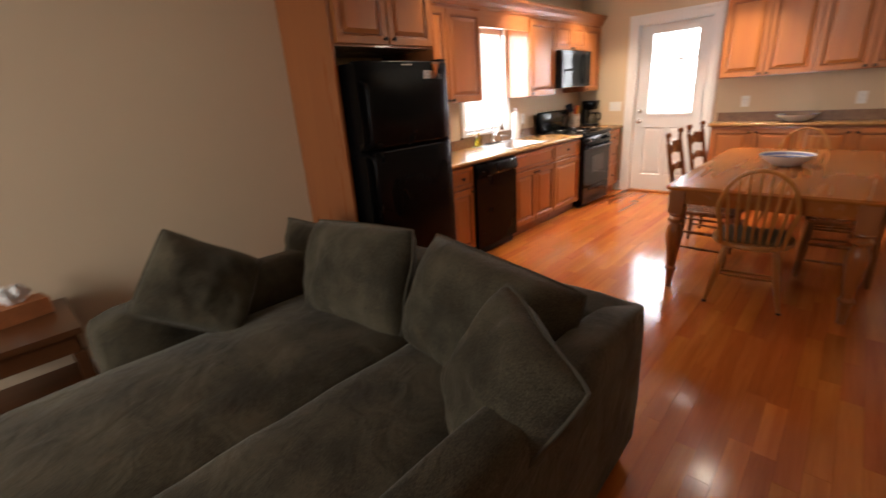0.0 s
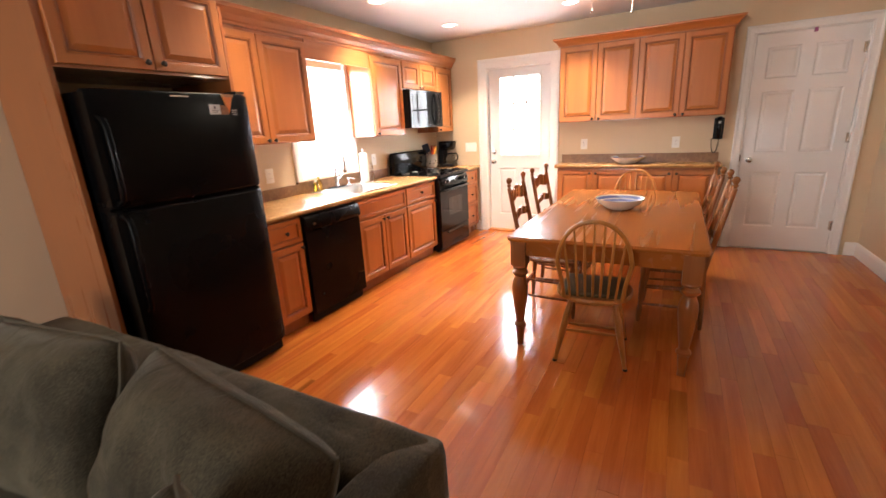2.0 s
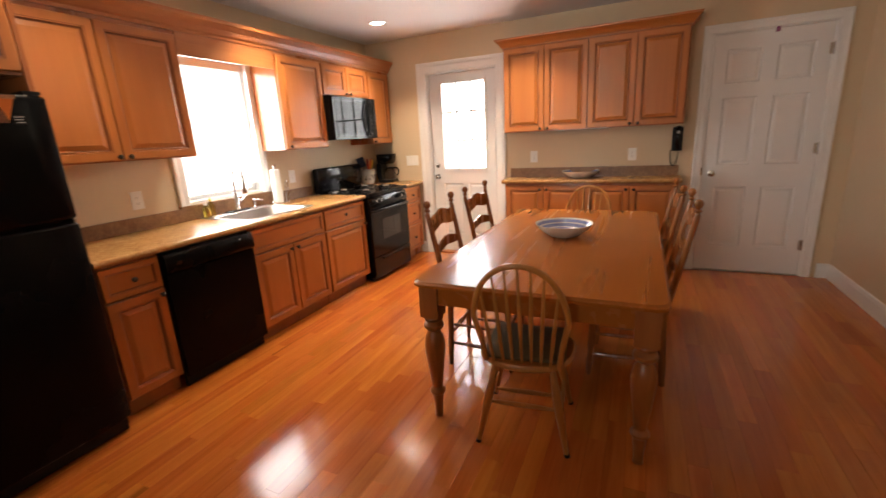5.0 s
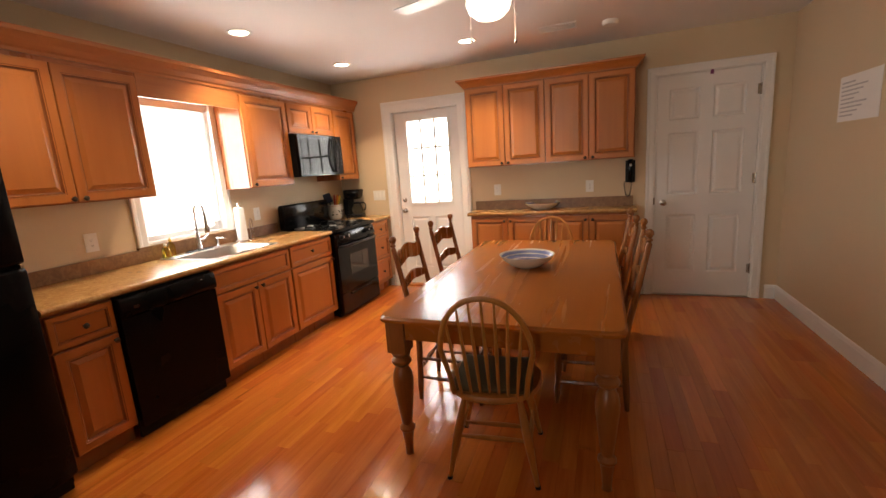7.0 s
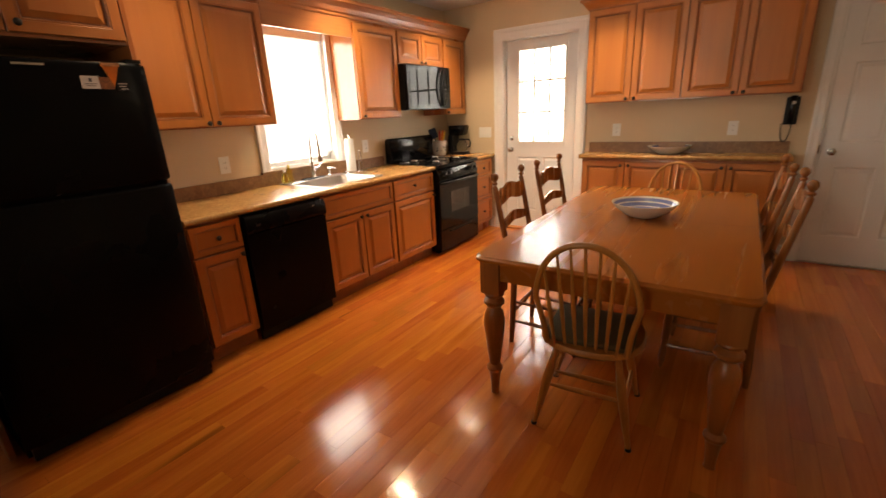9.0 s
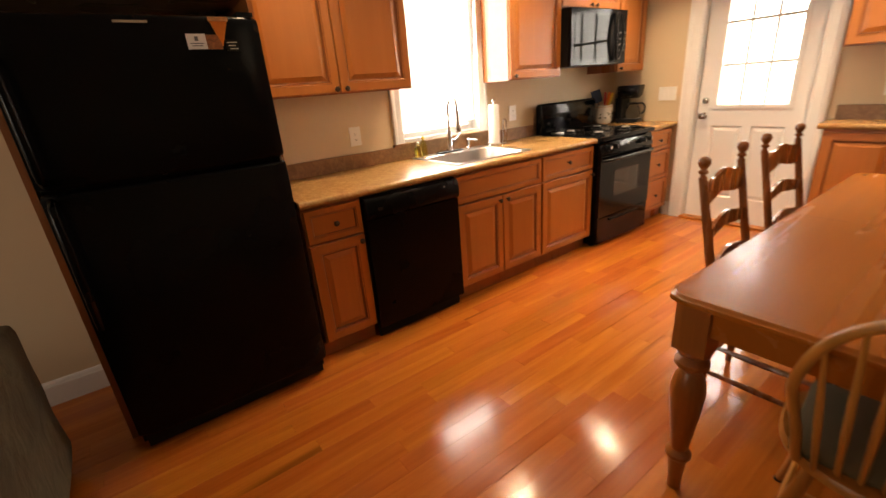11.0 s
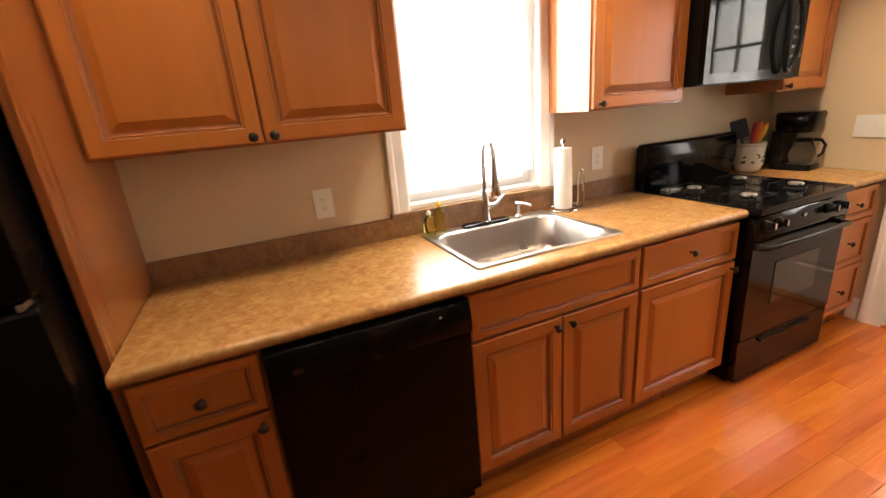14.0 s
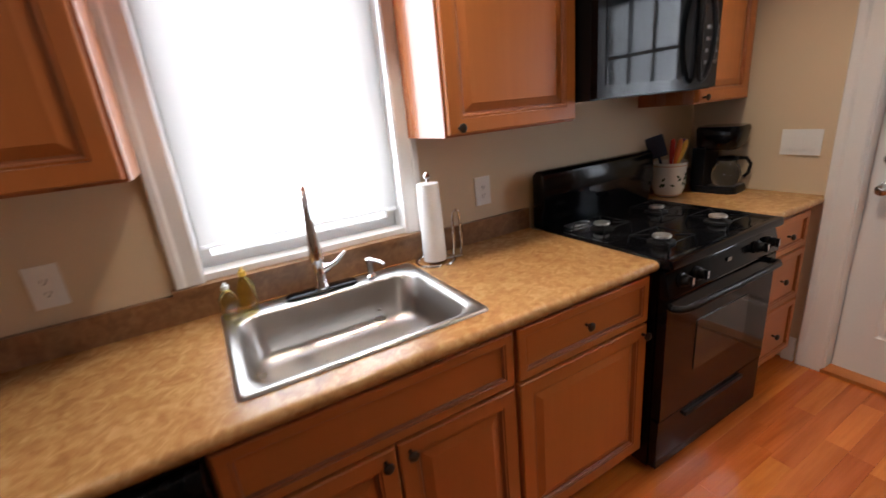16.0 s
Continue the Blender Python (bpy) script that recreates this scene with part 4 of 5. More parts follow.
def soap_bottle(x, y, h, mats, label, ry):
    e = empty("soap_bottle", pose(x, y, CT + 0.0075, 0, 0, ry), label, "bottle", "dish soap bottles")
    bm = bmesh.new()
    r = 0.021
    rows = [rrect(-r, r, -r * 1.2, r * 1.2, 0.010, 0), rrect(-r, r, -r * 1.25, r * 1.25, 0.012, 0.004), rrect(-r, r, -r * 1.2, r * 1.2, 0.012, h * 0.55), rrect(-r * 0.75, r * 0.75, -r * 0.8, r * 0.8, 0.012, h * 0.72), rrect(-0.009, 0.009, -0.009, 0.009, 0.0085, h * 0.80), rrect(-0.009, 0.009, -0.009, 0.009, 0.0085, h * 0.84)]
    loops(bm, rows)
    make("bottle", bm, mats[0], e, smooth=True, angle=60)
    bm = bmesh.new()
    lathe(bm, [(0.011, h * 0.82), (0.011, h * 0.92), (0.006, h * 0.95), (0.005, h)], 14)
    make("cap", bm, mats[1], e, smooth=True)


soap_bottle(-2.445, 3.868, 0.115, (SOAPCLEAR, PLASTICWHITE), "clear bottle of pale yellow dish soap by the sink", 10)
soap_bottle(-2.462, 3.925, 0.145, (SOAP, YELLOW), "slim yellow soap bottle by the sink", -15)

pt = empty("paper_towel_holder", pose(-2.44, 4.605, CT), "chrome paper towel stand with white roll", "paper towel")
bm = bmesh.new()
tube(bm, arc((0, 0, 0.006), 0.075, 0, 345, 30, "xy"), 0.005, 8)
tube(bm, [(0, 0, 0.004), (0, 0, 0.335)], 0.006, 10)
lathe(bm, [(0.004, 0), (0.013, 0.008), (0.014, 0.018), (0.005, 0.028)], 14, at=(0, 0, 0.325))
tube(bm, [(0.02, 0.075, 0.004), (0.02, 0.08, 0.06), (0.02, 0.08, 0.15), (0.02, 0.085, 0.185), (0.02, 0.10, 0.195), (0.02, 0.112, 0.18), (0.02, 0.115, 0.06), (0.02, 0.11, 0.004)], 0.005, 8)
tube(bm, [(0, 0, 0.004), (0.02, 0.11, 0.004)], 0.005, 8)
make("stand", bm, CHROME, pt, smooth=True)
bm = bmesh.new()
lathe(bm, [(0.012, 0.012), (0.044, 0.012), (0.0455, 0.03), (0.044, 0.16), (0.041, 0.31), (0.012, 0.312)], 28)
make("paper_roll", bm, PAPER, pt, smooth=True)


# ---- outlets and switches ----
def wall_plate(name, m, w, h, label, cat, kinds):
    e = empty(name, m, label, cat, "wall plates")
    make("plate", boxes((-w / 2, w / 2, -0.006, 0, -h / 2, h / 2)), PLASTICWHITE, e, bevel=0.003)
    for k, kd in enumerate(kinds):
        x = (k - (len(kinds) - 1) / 2) * 0.046
        if kd == "o":
            make("receptacle", boxes((x - 0.016, x + 0.016, -0.008, -0.005, -0.034, 0.034)), PLASTICWHITE, e, bevel=0.002)
            bm = bmesh.new()
            for z in (-0.018, 0.018):
                box(bm, x - 0.007, x - 0.005, -0.0085, -0.0075, z - 0.004, z + 0.005)
                box(bm, x + 0.005, x + 0.007, -0.0085, -0.0075, z - 0.004, z + 0.005)
                box(bm, x - 0.002, x + 0.002, -0.0085, -0.0075, z - 0.011, z - 0.007)
            tagged(make("slots", bm, SLOT, e), kind="stuff")
        else:
            make("rocker", boxes((x - 0.016, x + 0.016, -0.010, -0.005, -0.033, 0.033)), PLASTICWHITE, e, bevel=0.003)


wall_plate("outlet", pose(WX, 3.445, 1.122, 0, 0, 90), 0.078, 0.122, "white double outlet on the wall over the counter", "outlet", "o")
wall_plate("outlet", pose(WX, 4.925, 1.132, 0, 0, 90), 0.078, 0.122, "white double outlet beside the window", "outlet", "o")
wall_plate("light_switch", pose(-2.005, NY, 1.165), 0.165, 0.122, "white triple light switch beside the back door", "switch", "sss")
wall_plate("outlet", pose(-0.485, NY, 1.165), 0.078, 0.122, "white double outlet over the sideboard", "outlet", "o")
wall_plate("outlet", pose(0.505, NY, 1.160), 0.078, 0.122, "white double outlet over the sideboard", "outlet", "o")


# ---- appliances ----
FRX, FY0, FY1 = -1.775, 1.905, 2.745
fr = empty("fridge", pose(FRX, FY0, 0, 0, 0, 90), "black top-freezer refrigerator with magnets, doors closed", "refrigerator")
w = FY1 - FY0
make("body", boxes((0.004, w - 0.004, 0.075, 0.74, 0.03, 1.690)), BLACKPEBBLE, fr, bevel=0.006)


def fridge_door(name, z0, z1):
    bm = bmesh.new()
    n = 16
    rows = []
    for z, ins in ((z0, 0.012), (z0 + 0.006, 0.003), (z0 + 0.016, 0), (z1 - 0.016, 0), (z1 - 0.006, 0.003), (z1, 0.012)):
        row = [(0.0 + ins * 0.3, 0.070, z)]
        for k in range(n + 1):
            u = k / n
            x = u * w
            e = min(u, 1 - u)
            y = 0.020 - 0.020 * (1 - (2 * u - 1) ** 2) ** 0.5 + ins + (0.012 * (1 - e / 0.03) ** 2 if e < 0.03 else 0)
            row.append((min(max(x, ins), w - ins), y, z))
        row.append((w - ins * 0.3, 0.070, z))
        rows.append(row)
    vs = [[bm.verts.new(p) for p in r] for r in rows]
    for r0, r1 in zip(vs, vs[1:]):
        for k in range(len(r0)):
            bm.faces.new((r0[k], r0[(k + 1) % len(r0)], r1[(k + 1) % len(r0)], r1[k]))
    bm.faces.new(vs[0][::-1]), bm.faces.new(vs[-1])
    return make(name, bm, BLACKPEBBLE, fr, smooth=True, angle=50)


fd = fridge_door("freezer_door", 1.155, 1.700)
rd = fridge_door("fridge_door", 0.085, 1.140)
for o, a, b in ((fd, 1.175, 1.58), (rd, 0.62, 1.12)):
    bm = bmesh.new()
    tube(bm, [(0.030, 0.028, a), (0.030, -0.022, a + 0.02), (0.030, -0.034, a + 0.06), (0.030, -0.034, b - 0.06), (0.030, -0.022, b - 0.02), (0.030, 0.028, b)], 0.014, 10)
    make("handle", bm, BLACKPEBBLE, o, smooth=True)
make("grille", boxes((0.02, w - 0.02, 0.05, 0.10, 0.012, 0.078)), BLACKMATT, fr, bevel=0.004)
make("hinge_cap", boxes((w - 0.075, w - 0.015, 0.02, 0.12, 1.701, 1.716)), BLACKMATT, fr, bevel=0.005)
make("hinge_pin", boxes((w - 0.024, w - 0.014, 0.016, 0.07, 1.1405, 1.1545)), NICKEL, fr, bevel=0.002)
make("badge", boxes((0.36, 0.46, -0.004, 0.004, 1.672, 1.680)), NICKEL, fr, bevel=0.001)


def magnet(name, x, z, sx, sz, mats, label, draw=None):
    """A flat magnet on the freezer door."""
    e = empty(name, pose(FRX + 0.001, FY0 + x, z, 0, 0, 90), label, "magnet", "fridge magnets")
    y = 0.02 - 0.02 * (1 - (2 * x / w - 1) ** 2) ** 0.5
    if draw:
        bm = draw()
        make("face", bm, mats, e, pose(0, y, 0))
    else:
        make("face", boxes((-sx / 2, sx / 2, y - 0.003, y + 0.004, -sz / 2, sz / 2)), mats, e)
    return e, y


MX = w - 0.14
e, y = magnet("card_magnet", MX - 0.100, 1.612, 0.065, 0.052, PAPER, "small white card magnet with printed lines")
make("print", boxes((-0.006, 0.006, y - 0.0042, y - 0.0032, 0.002, 0.017), (-0.022, 0.022, y - 0.0042, y - 0.0032, -0.008, -0.005), (-0.018, 0.018, y - 0.0042, y - 0.0032, -0.016, -0.013)), INK, e)
magnet("photo_magnet", MX - 0.041, 1.610, 0.055, 0.050, PHOTO, "small brown food photo magnet")


def slice_shape():
    bm = bmesh.new()
    tri = [(0, -0.045), (0.030, 0.040), (-0.030, 0.040)]
    a = [bm.verts.new((x, -0.008, z)) for x, z in tri]
    b = [bm.verts.new((x, 0.004, z)) for x, z in tri]
    bm.faces.new(a), bm.faces.new(b[::-1])
    for k in range(3):
        bm.faces.new((a[k], b[k], b[(k + 1) % 3], a[(k + 1) % 3])).material_index = 0
    box(bm, -0.034, 0.034, -0.014, 0.004, 0.040, 0.054, 1)
    bmesh.ops.recalc_face_normals(bm, faces=bm.faces[:])
    return bm


magnet("pizza_magnet", MX - 0.012, 1.640, 0, 0, [ORANGE, CRUST], "orange pizza slice fridge magnet", slice_shape)
e, y = magnet("dark_magnet", MX + 0.022, 1.598, 0.046, 0.040, BLACKMATT, "small black magnet with pale strokes")
make("print", boxes((-0.018, 0.018, y - 0.0042, y - 0.0032, 0.009, 0.012), (-0.015, 0.012, y - 0.0042, y - 0.0032, -0.002, 0.001), (-0.010, 0.018, y - 0.0042, y - 0.0032, -0.013, -0.010)), PAPER, e)

dw = empty("dishwasher", pose(-1.868, 3.119, 0, 0, 0, 90), "black built-in dishwasher, door closed", "dishwasher")
w = 0.633
make("body", boxes((0.004, w - 0.004, 0.03, 0.66, 0.10, 0.872)), BLACKMATT, dw)
make("door", boxes((0.003, w - 0.003, 0.0, 0.028, 0.085, 0.742)), BLACKPEBBLE, dw, bevel=0.006)
bm = bmesh.new()
prof = [(0.0, 0.0), (0.016, 0.006), (0.020, 0.03), (0.014, 0.085), (0.004, 0.112), (-0.012, 0.116), (-0.025, 0.116), (-0.025, 0)]
profile_run(bm, prof, (0.003, 0, 0.748), (w - 0.003, 0, 0.748), "x")
bmesh.ops.recalc_face_normals(bm, faces=bm.faces[:])
make("control_panel", bm, BLACKPEBBLE, dw, bevel=0.003)
make("badge", boxes((0.07, 0.10, -0.0192, -0.0165, 0.790, 0.806)), PEWTER, dw, bevel=0.001)
make("indicator", boxes((w - 0.115, w - 0.109, -0.0172, -0.0145, 0.832, 0.838)), PLASTICWHITE, dw)
make("toe_kick", boxes((0.01, w - 0.01, 0.045, 0.066, 0.004, 0.099)), BLACKMATT, dw)

# gas range
rg = empty("range", pose(-1.848, 5.172, 0, 0, 0, 90), "black freestanding gas range with oven window", "stove")
w = 0.762
make("body", boxes((0.003, w - 0.003, 0.028, 0.660, 0.022, 0.900)), BLACKGLOSS, rg, bevel=0.004)
make("oven_door", boxes((0.008, w - 0.008, -0.012, 0.026, 0.262, 0.770)), BLACKGLOSS, rg, bevel=0.008)
make("oven_window", boxes((0.20, w - 0.20, -0.0150, -0.0125, 0.42, 0.635)), OVENGLASS, rg, bevel=0.001)
make("drawer", boxes((0.008, w - 0.008, -0.008, 0.026, 0.030, 0.252)), BLACKGLOSS, rg, bevel=0.008)
make("drawer_pull", boxes((0.17, w - 0.17, -0.020, -0.008, 0.215, 0.232)), BLACKMATT, rg, bevel=0.005)
bm = bmesh.new()
tube(bm, [(0.035, 0.0, 0.735), (0.045, -0.040, 0.740), (0.07, -0.052, 0.742), (w / 2, -0.056, 0.742), (w - 0.07, -0.052, 0.742), (w - 0.045, -0.040, 0.740), (w - 0.035, 0.0, 0.735)], 0.013, 10)
make("oven_handle", bm, BLACKMATT, rg, smooth=True)
bm = bmesh.new()
profile_run(bm, [(0.014, 0), (0.018, 0.012), (-0.002, 0.095), (-0.010, 0.106), (-0.03, 0.106), (-0.03, 0)], (0.004, 0, 0.774), (w - 0.004, 0, 0.774), "x")
bmesh.ops.recalc_face_normals(bm, faces=bm.faces[:])
make("control_panel", bm, BLACKGLOSS, rg, bevel=0.002)
make("badge", boxes((w / 2 - 0.012, w / 2 + 0.012, -0.0125, -0.0095, 0.828, 0.842)), NICKEL, rg)
for x in (0.085, 0.175, w - 0.175, w - 0.085):
    bm = bmesh.new()
    r = Matrix.Rotation(radians(78), 3, "X")
    lathe(bm, [(0.026, 0), (0.026, 0.010), (0.020, 0.014), (0.018, 0.030), (0.015, 0.033), (0.003, 0.034)], 18, m=r)
    box(bm, -0.004, 0.004, -0.042, -0.030, -0.014, 0.022)
    make("burner_knob", bm, [BLACKMATT], rg, pose(x, -0.006, 0.832), smooth=True)
    make("knob_mark", boxes((-0.005, 0.005, -0.044, -0.0415, -0.006, 0.020)), CHROME, rg, pose(x, -0.006, 0.832))
# cooktop with rim
bm = bmesh.new()
loops(bm, [rrect(0.0, w, -0.022, 0.600, 0.010, 0.893), rrect(-0.001, w + 0.001, -0.024, 0.600, 0.012, 0.905), rrect(0.0, w, -0.020, 0.600, 0.012, 0.922), rrect(0.012, w - 0.012, -0.006, 0.59, 0.012, 0.925), rrect(0.035, w - 0.035, 0.018, 0.575, 0.02, 0.915), rrect(0.05, w - 0.05, 0.03, 0.56, 0.02, 0.913)])
make("cooktop", bm, BLACKGLOSS, rg, smooth=True, angle=50)
for x in (0.19, w - 0.19):
    for y in (0.145, 0.430):
        bm = bmesh.new()
        lathe(bm, [(0.052, 0.0), (0.050, 0.006), (0.034, 0.010), (0.033, 0.020), (0.031, 0.021), (0.003, 0.021)], 22)
        make("burner", bm, IRON, rg, pose(x, y, 0.914), smooth=True)
        bm = bmesh.new()
        lathe(bm, [(0.031, 0.0215), (0.035, 0.025), (0.033, 0.031), (0.024, 0.034), (0.021, 0.032), (0.003, 0.032)], 22)
        make("burner_cap", bm, ALUMINIUM, rg, pose(x, y, 0.914), smooth=True)
        bm = bmesh.new()
        R = 0.115
        for k in range(4):
            a = radians(45 + 90 * k)
            tube(bm, [(0.045 * math.cos(a), 0.045 * math.sin(a), 0.029), (R * math.cos(a), R * math.sin(a), 0.029), (R * 1.05 * math.cos(a), R * 1.05 * math.sin(a), 0.0)], 0.0035, 6)
        q = R * 0.72
        tube(bm, [(q, q, 0.029), (-q, q, 0.029), (-q, -q, 0.029), (q, -q, 0.029)], 0.0035, 6, closed=True)
        make("grate", bm, IRON, rg, pose(x, y, 0.914), smooth=True)
make("spoon_rest", boxes((0.10, 0.22, 0.525, 0.565, 0.917, 0.926)), STEEL, rg, bevel=0.003)
bm = bmesh.new()
prof = [(0.0, 0.0), (0.012, 0.0), (0.014, 0.06), (0.030, 0.105), (0.030, 0.180), (0.022, 0.245), (0.008, 0.262), (-0.03, 0.262), (-0.05, 0.24), (-0.05, 0.0)]
profile_run(bm, prof, (0.0, 0.612, 0.918), (w, 0.612, 0.918), "x")
bmesh.ops.recalc_face_normals(bm, faces=bm.faces[:])
make("backguard", bm, BLACKGLOSS, rg, bevel=0.008)
make("clock_panel", boxes((w / 2 - 0.10, w / 2 + 0.10, 0.5795, 0.584, 1.035, 1.085)), BLACKGLASS, rg)
for x in (0.05, w - 0.05):
    make("foot", boxes((x - 0.02, x + 0.02, 0.05, 0.09, 0, 0.023)), BLACKMATT, rg, bevel=0.004)

# microwave over the range
mw = empty("microwave", pose(-2.155, 5.176, 1.458, 0, 0, 90), "black over-the-range microwave with oval handle", "microwave")
w, h = 0.755, 0.420
make("body", boxes((0, w, 0.03, 0.392, 0, h)), BLACKMATT, mw, bevel=0.004)
make("door", boxes((0.002, w - 0.135, 0.0, 0.029, 0.006, h - 0.004)), BLACKGLOSS, mw, bevel=0.008)
make("door_glass", boxes((0.045, w - 0.215, -0.0030, -0.0004, 0.05, h - 0.05)), BLACKGLASS, mw, bevel=0.001)
make("control_panel", boxes((w - 0.132, w - 0.002, 0.002, 0.029, 0.006, h - 0.004)), BLACKGLOSS, mw, bevel=0.006)
bm = bmesh.new()
pts = [(w - 0.165 + 0.050 * math.cos(radians(t)), -0.026 - 0.014 * math.cos(radians(t)) ** 2, h / 2 + 0.175 * math.sin(radians(t))) for t in range(0, 360, 12)]
tube(bm, pts, 0.011, 8, closed=True)
make("handle", bm, BLACKMATT, mw, smooth=True)
bm = bmesh.new()
for r in range(4):
    for c in range(3):
        box(bm, w - 0.105 + 0.034 * c, w - 0.082 + 0.034 * c, 0.0005, 0.003, 0.10 + 0.045 * r, 0.115 + 0.045 * r)
tagged(make("buttons", bm, SLOT, mw), kind="stuff")
make("display", boxes((w - 0.110, w - 0.024, 0.0000, 0.003, 0.33, 0.375)), BLACKGLASS, mw)

# coffee maker
cm = empty("coffee_maker", pose(-2.315, 6.318, CT, 0, 0, 96), "black drip coffee maker with glass pot", "coffee maker")
bm = bmesh.new()
loops(bm, [rrect(-0.09, 0.09, -0.12, 0.10, 0.04, 0), rrect(-0.092, 0.092, -0.122, 0.102, 0.04, 0.012), rrect(-0.086, 0.086, -0.116, 0.10, 0.04, 0.035)])
make("base", bm, BLACKMATT, cm, smooth=True, angle=50)
make("column", boxes((-0.085, 0.085, 0.035, 0.10, 0.036, 0.235)), BLACKMATT, cm, bevel=0.015)
bm = bmesh.new()
loops(bm, [rrect(-0.070, 0.070, -0.085, 0.10, 0.05, 0.225), rrect(-0.088, 0.088, -0.105, 0.103, 0.05, 0.25), rrect(-0.095, 0.095, -0.118, 0.105, 0.05, 0.33), rrect(-0.088, 0.088, -0.11, 0.10, 0.05, 0.345)])
make("brew_head", bm, BLACKGLOSS, cm, smooth=True, angle=50)
bm = bmesh.new()
lathe(bm, [(0.050, 0.0), (0.066, 0.02), (0.070, 0.055), (0.060, 0.095), (0.046, 0.122), (0.048, 0.130)], 26)
make("glass_pot", bm, POTGLASS, cm, pose(0, -0.042, 0.0365), smooth=True)
bm = bmesh.new()
lathe(bm, [(0.050, 0.131), (0.050, 0.142), (0.03, 0.15), (0.004, 0.151)], 22)
tube(bm, [(0.03, -0.038, 0.138), (0.055, -0.068, 0.135), (0.070, -0.085, 0.105), (0.066, -0.080, 0.055), (0.052, -0.062, 0.035)], 0.009, 8)
make("pot_lid", bm, BLACKMATT, cm, pose(0, -0.042, 0.0365), smooth=True)
make("hot_plate", boxes((-0.06, 0.06, -0.105, 0.02, 0.0352, 0.0362)), STEEL, cm)

# utensil crock
ck = empty("utensil_crock", pose(-2.445, 6.085, CT), "cream ceramic crock with dark leaf print", "crock")
bm = bmesh.new()
lathe(bm, [(0.054, 0), (0.066, 0.008), (0.080, 0.045), (0.084, 0.09), (0.083, 0.14), (0.086, 0.172), (0.089, 0.180), (0.084, 0.182), (0.078, 0.172), (0.075, 0.12), (0.068, 0.03), (0.004, 0.015)], 30)
make("pot", bm, CERAMIC, ck, smooth=True, angle=70)
bm = bmesh.new()
rr = random.Random(4)
for k in range(14):
    a, z = radians(-100 + rr.random() * 120), 0.06 + rr.random() * 0.07
    r = 0.0846
    c = Vector((r * math.cos(a), r * math.sin(a), z))
    t, up = Vector((-math.sin(a), math.cos(a), 0)), Vector((0, 0, 1))
    s = rr.random() * 3
    d1 = (t * math.cos(s) + up * math.sin(s)) * 0.014
    d2 = (t * -math.sin(s) + up * math.cos(s)) * 0.007
    n = Vector((math.cos(a), math.sin(a), 0)) * 0.0012
    bm.faces.new([bm.verts.new(c + n + p) for p in (d1, d2, -d1, -d2)])
bmesh.ops.recalc_face_normals(bm, faces=bm.faces[:])
tagged(make("leaf_print", bm, LEAFGREEN, ck), kind="stuff")
for z, rad in ((0.166, 0.0862), (0.010, 0.0685)):
    bm = bmesh.new()
    tube(bm, arc((0, 0, z), rad, 0, 348, 29, "xy"), 0.0022, 6, closed=True)
    make("rim_band", bm, CRUST, ck, smooth=True)


def utensil(name, mat, lean, head, label):
    e = empty(name, pose(-2.445, 6.085, CT + 0.03, *lean), label, "utensil", "utensils in the crock")
    bm = bmesh.new()
    if head == "paddle":
        tube(bm, [(0, 0, 0), (0, 0, 0.20)], 0.007, 8)
        softbox(bm, 0.09, 0.014, 0.12, 0.006, 4, at=(0, 0, 0.19))
    else:
        tube(bm, [(0, 0, 0), (0, 0, 0.14), (0, 0, 0.21), (0, 0, 0.26), (0, 0, 0.275)], [0.007, 0.008, 0.015, 0.013, 0.006], 10, flat=0.6)
    make("utensil_body", bm, mat, e, smooth=True)


utensil("spatula", NAVY, (8, -17, 40), "paddle", "dark blue plastic turner in the crock")
utensil("spatula", ORANGE, (-6, 9, 20), "stick", "orange plastic utensil in the crock")
utensil("spoon", PURPLE, (-4, 17, 60), "stick", "purple plastic utensil in the crock")
utensil("spoon", RED, (2, 4, 0), "stick", "red plastic utensil in the crock")
utensil("spoon", YELLOW, (-14, 12, 10), "stick", "yellow plastic utensil in the crock")

# ---- sideboard on the north wall ----
BT, BY = 0.945, 6.165
w = 1.655
sb = base_cabinet("sideboard_cabinet", 0, w, [("door", 0.010, w / 4 - 0.003, 0.115, 0.885, w / 4 - 0.035, 0.845), ("door", w / 4 + 0.003, w / 2 - 0.004, 0.115, 0.885, w / 4 + 0.035, 0.845), ("door", w / 2 + 0.004, 3 * w / 4 - 0.003, 0.115, 0.885, 3 * w / 4 - 0.035, 0.845), ("door", 3 * w / 4 + 0.003, w - 0.010, 0.115, 0.885, 3 * w / 4 + 0.035, 0.845)],
                  "shallow honey maple sideboard cabinet with four raised-panel doors", h=BT - 0.041, depth=NY - BY - 0.003, at=pose(-0.735, BY, 0))
bc = empty("sideboard_counter", pose(0, 0, 0), "tan stone-patterned laminate top with backsplash", "counter")
bm = bmesh.new()
prof = [(0, 0), (0.018, 0)] + [(0.018 + 0.019 * math.cos(radians(a)), 0.0195 + 0.0195 * math.sin(radians(a))) for a in range(-90, 91, 15)] + [(0, 0.039)]
profile_run(bm, prof, (-0.765, BY - 0.005, BT - 0.039), (0.945, BY - 0.005, BT - 0.039), "x")
box(bm, -0.765, 0.945, BY - 0.005, NY - 0.002, BT - 0.039, BT)
bmesh.ops.recalc_face_normals(bm, faces=bm.faces[:])
make("top", bm, COUNTER, bc, smooth=True, angle=30)
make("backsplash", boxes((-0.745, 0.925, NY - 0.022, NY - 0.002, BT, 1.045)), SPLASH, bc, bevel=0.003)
w = 1.655
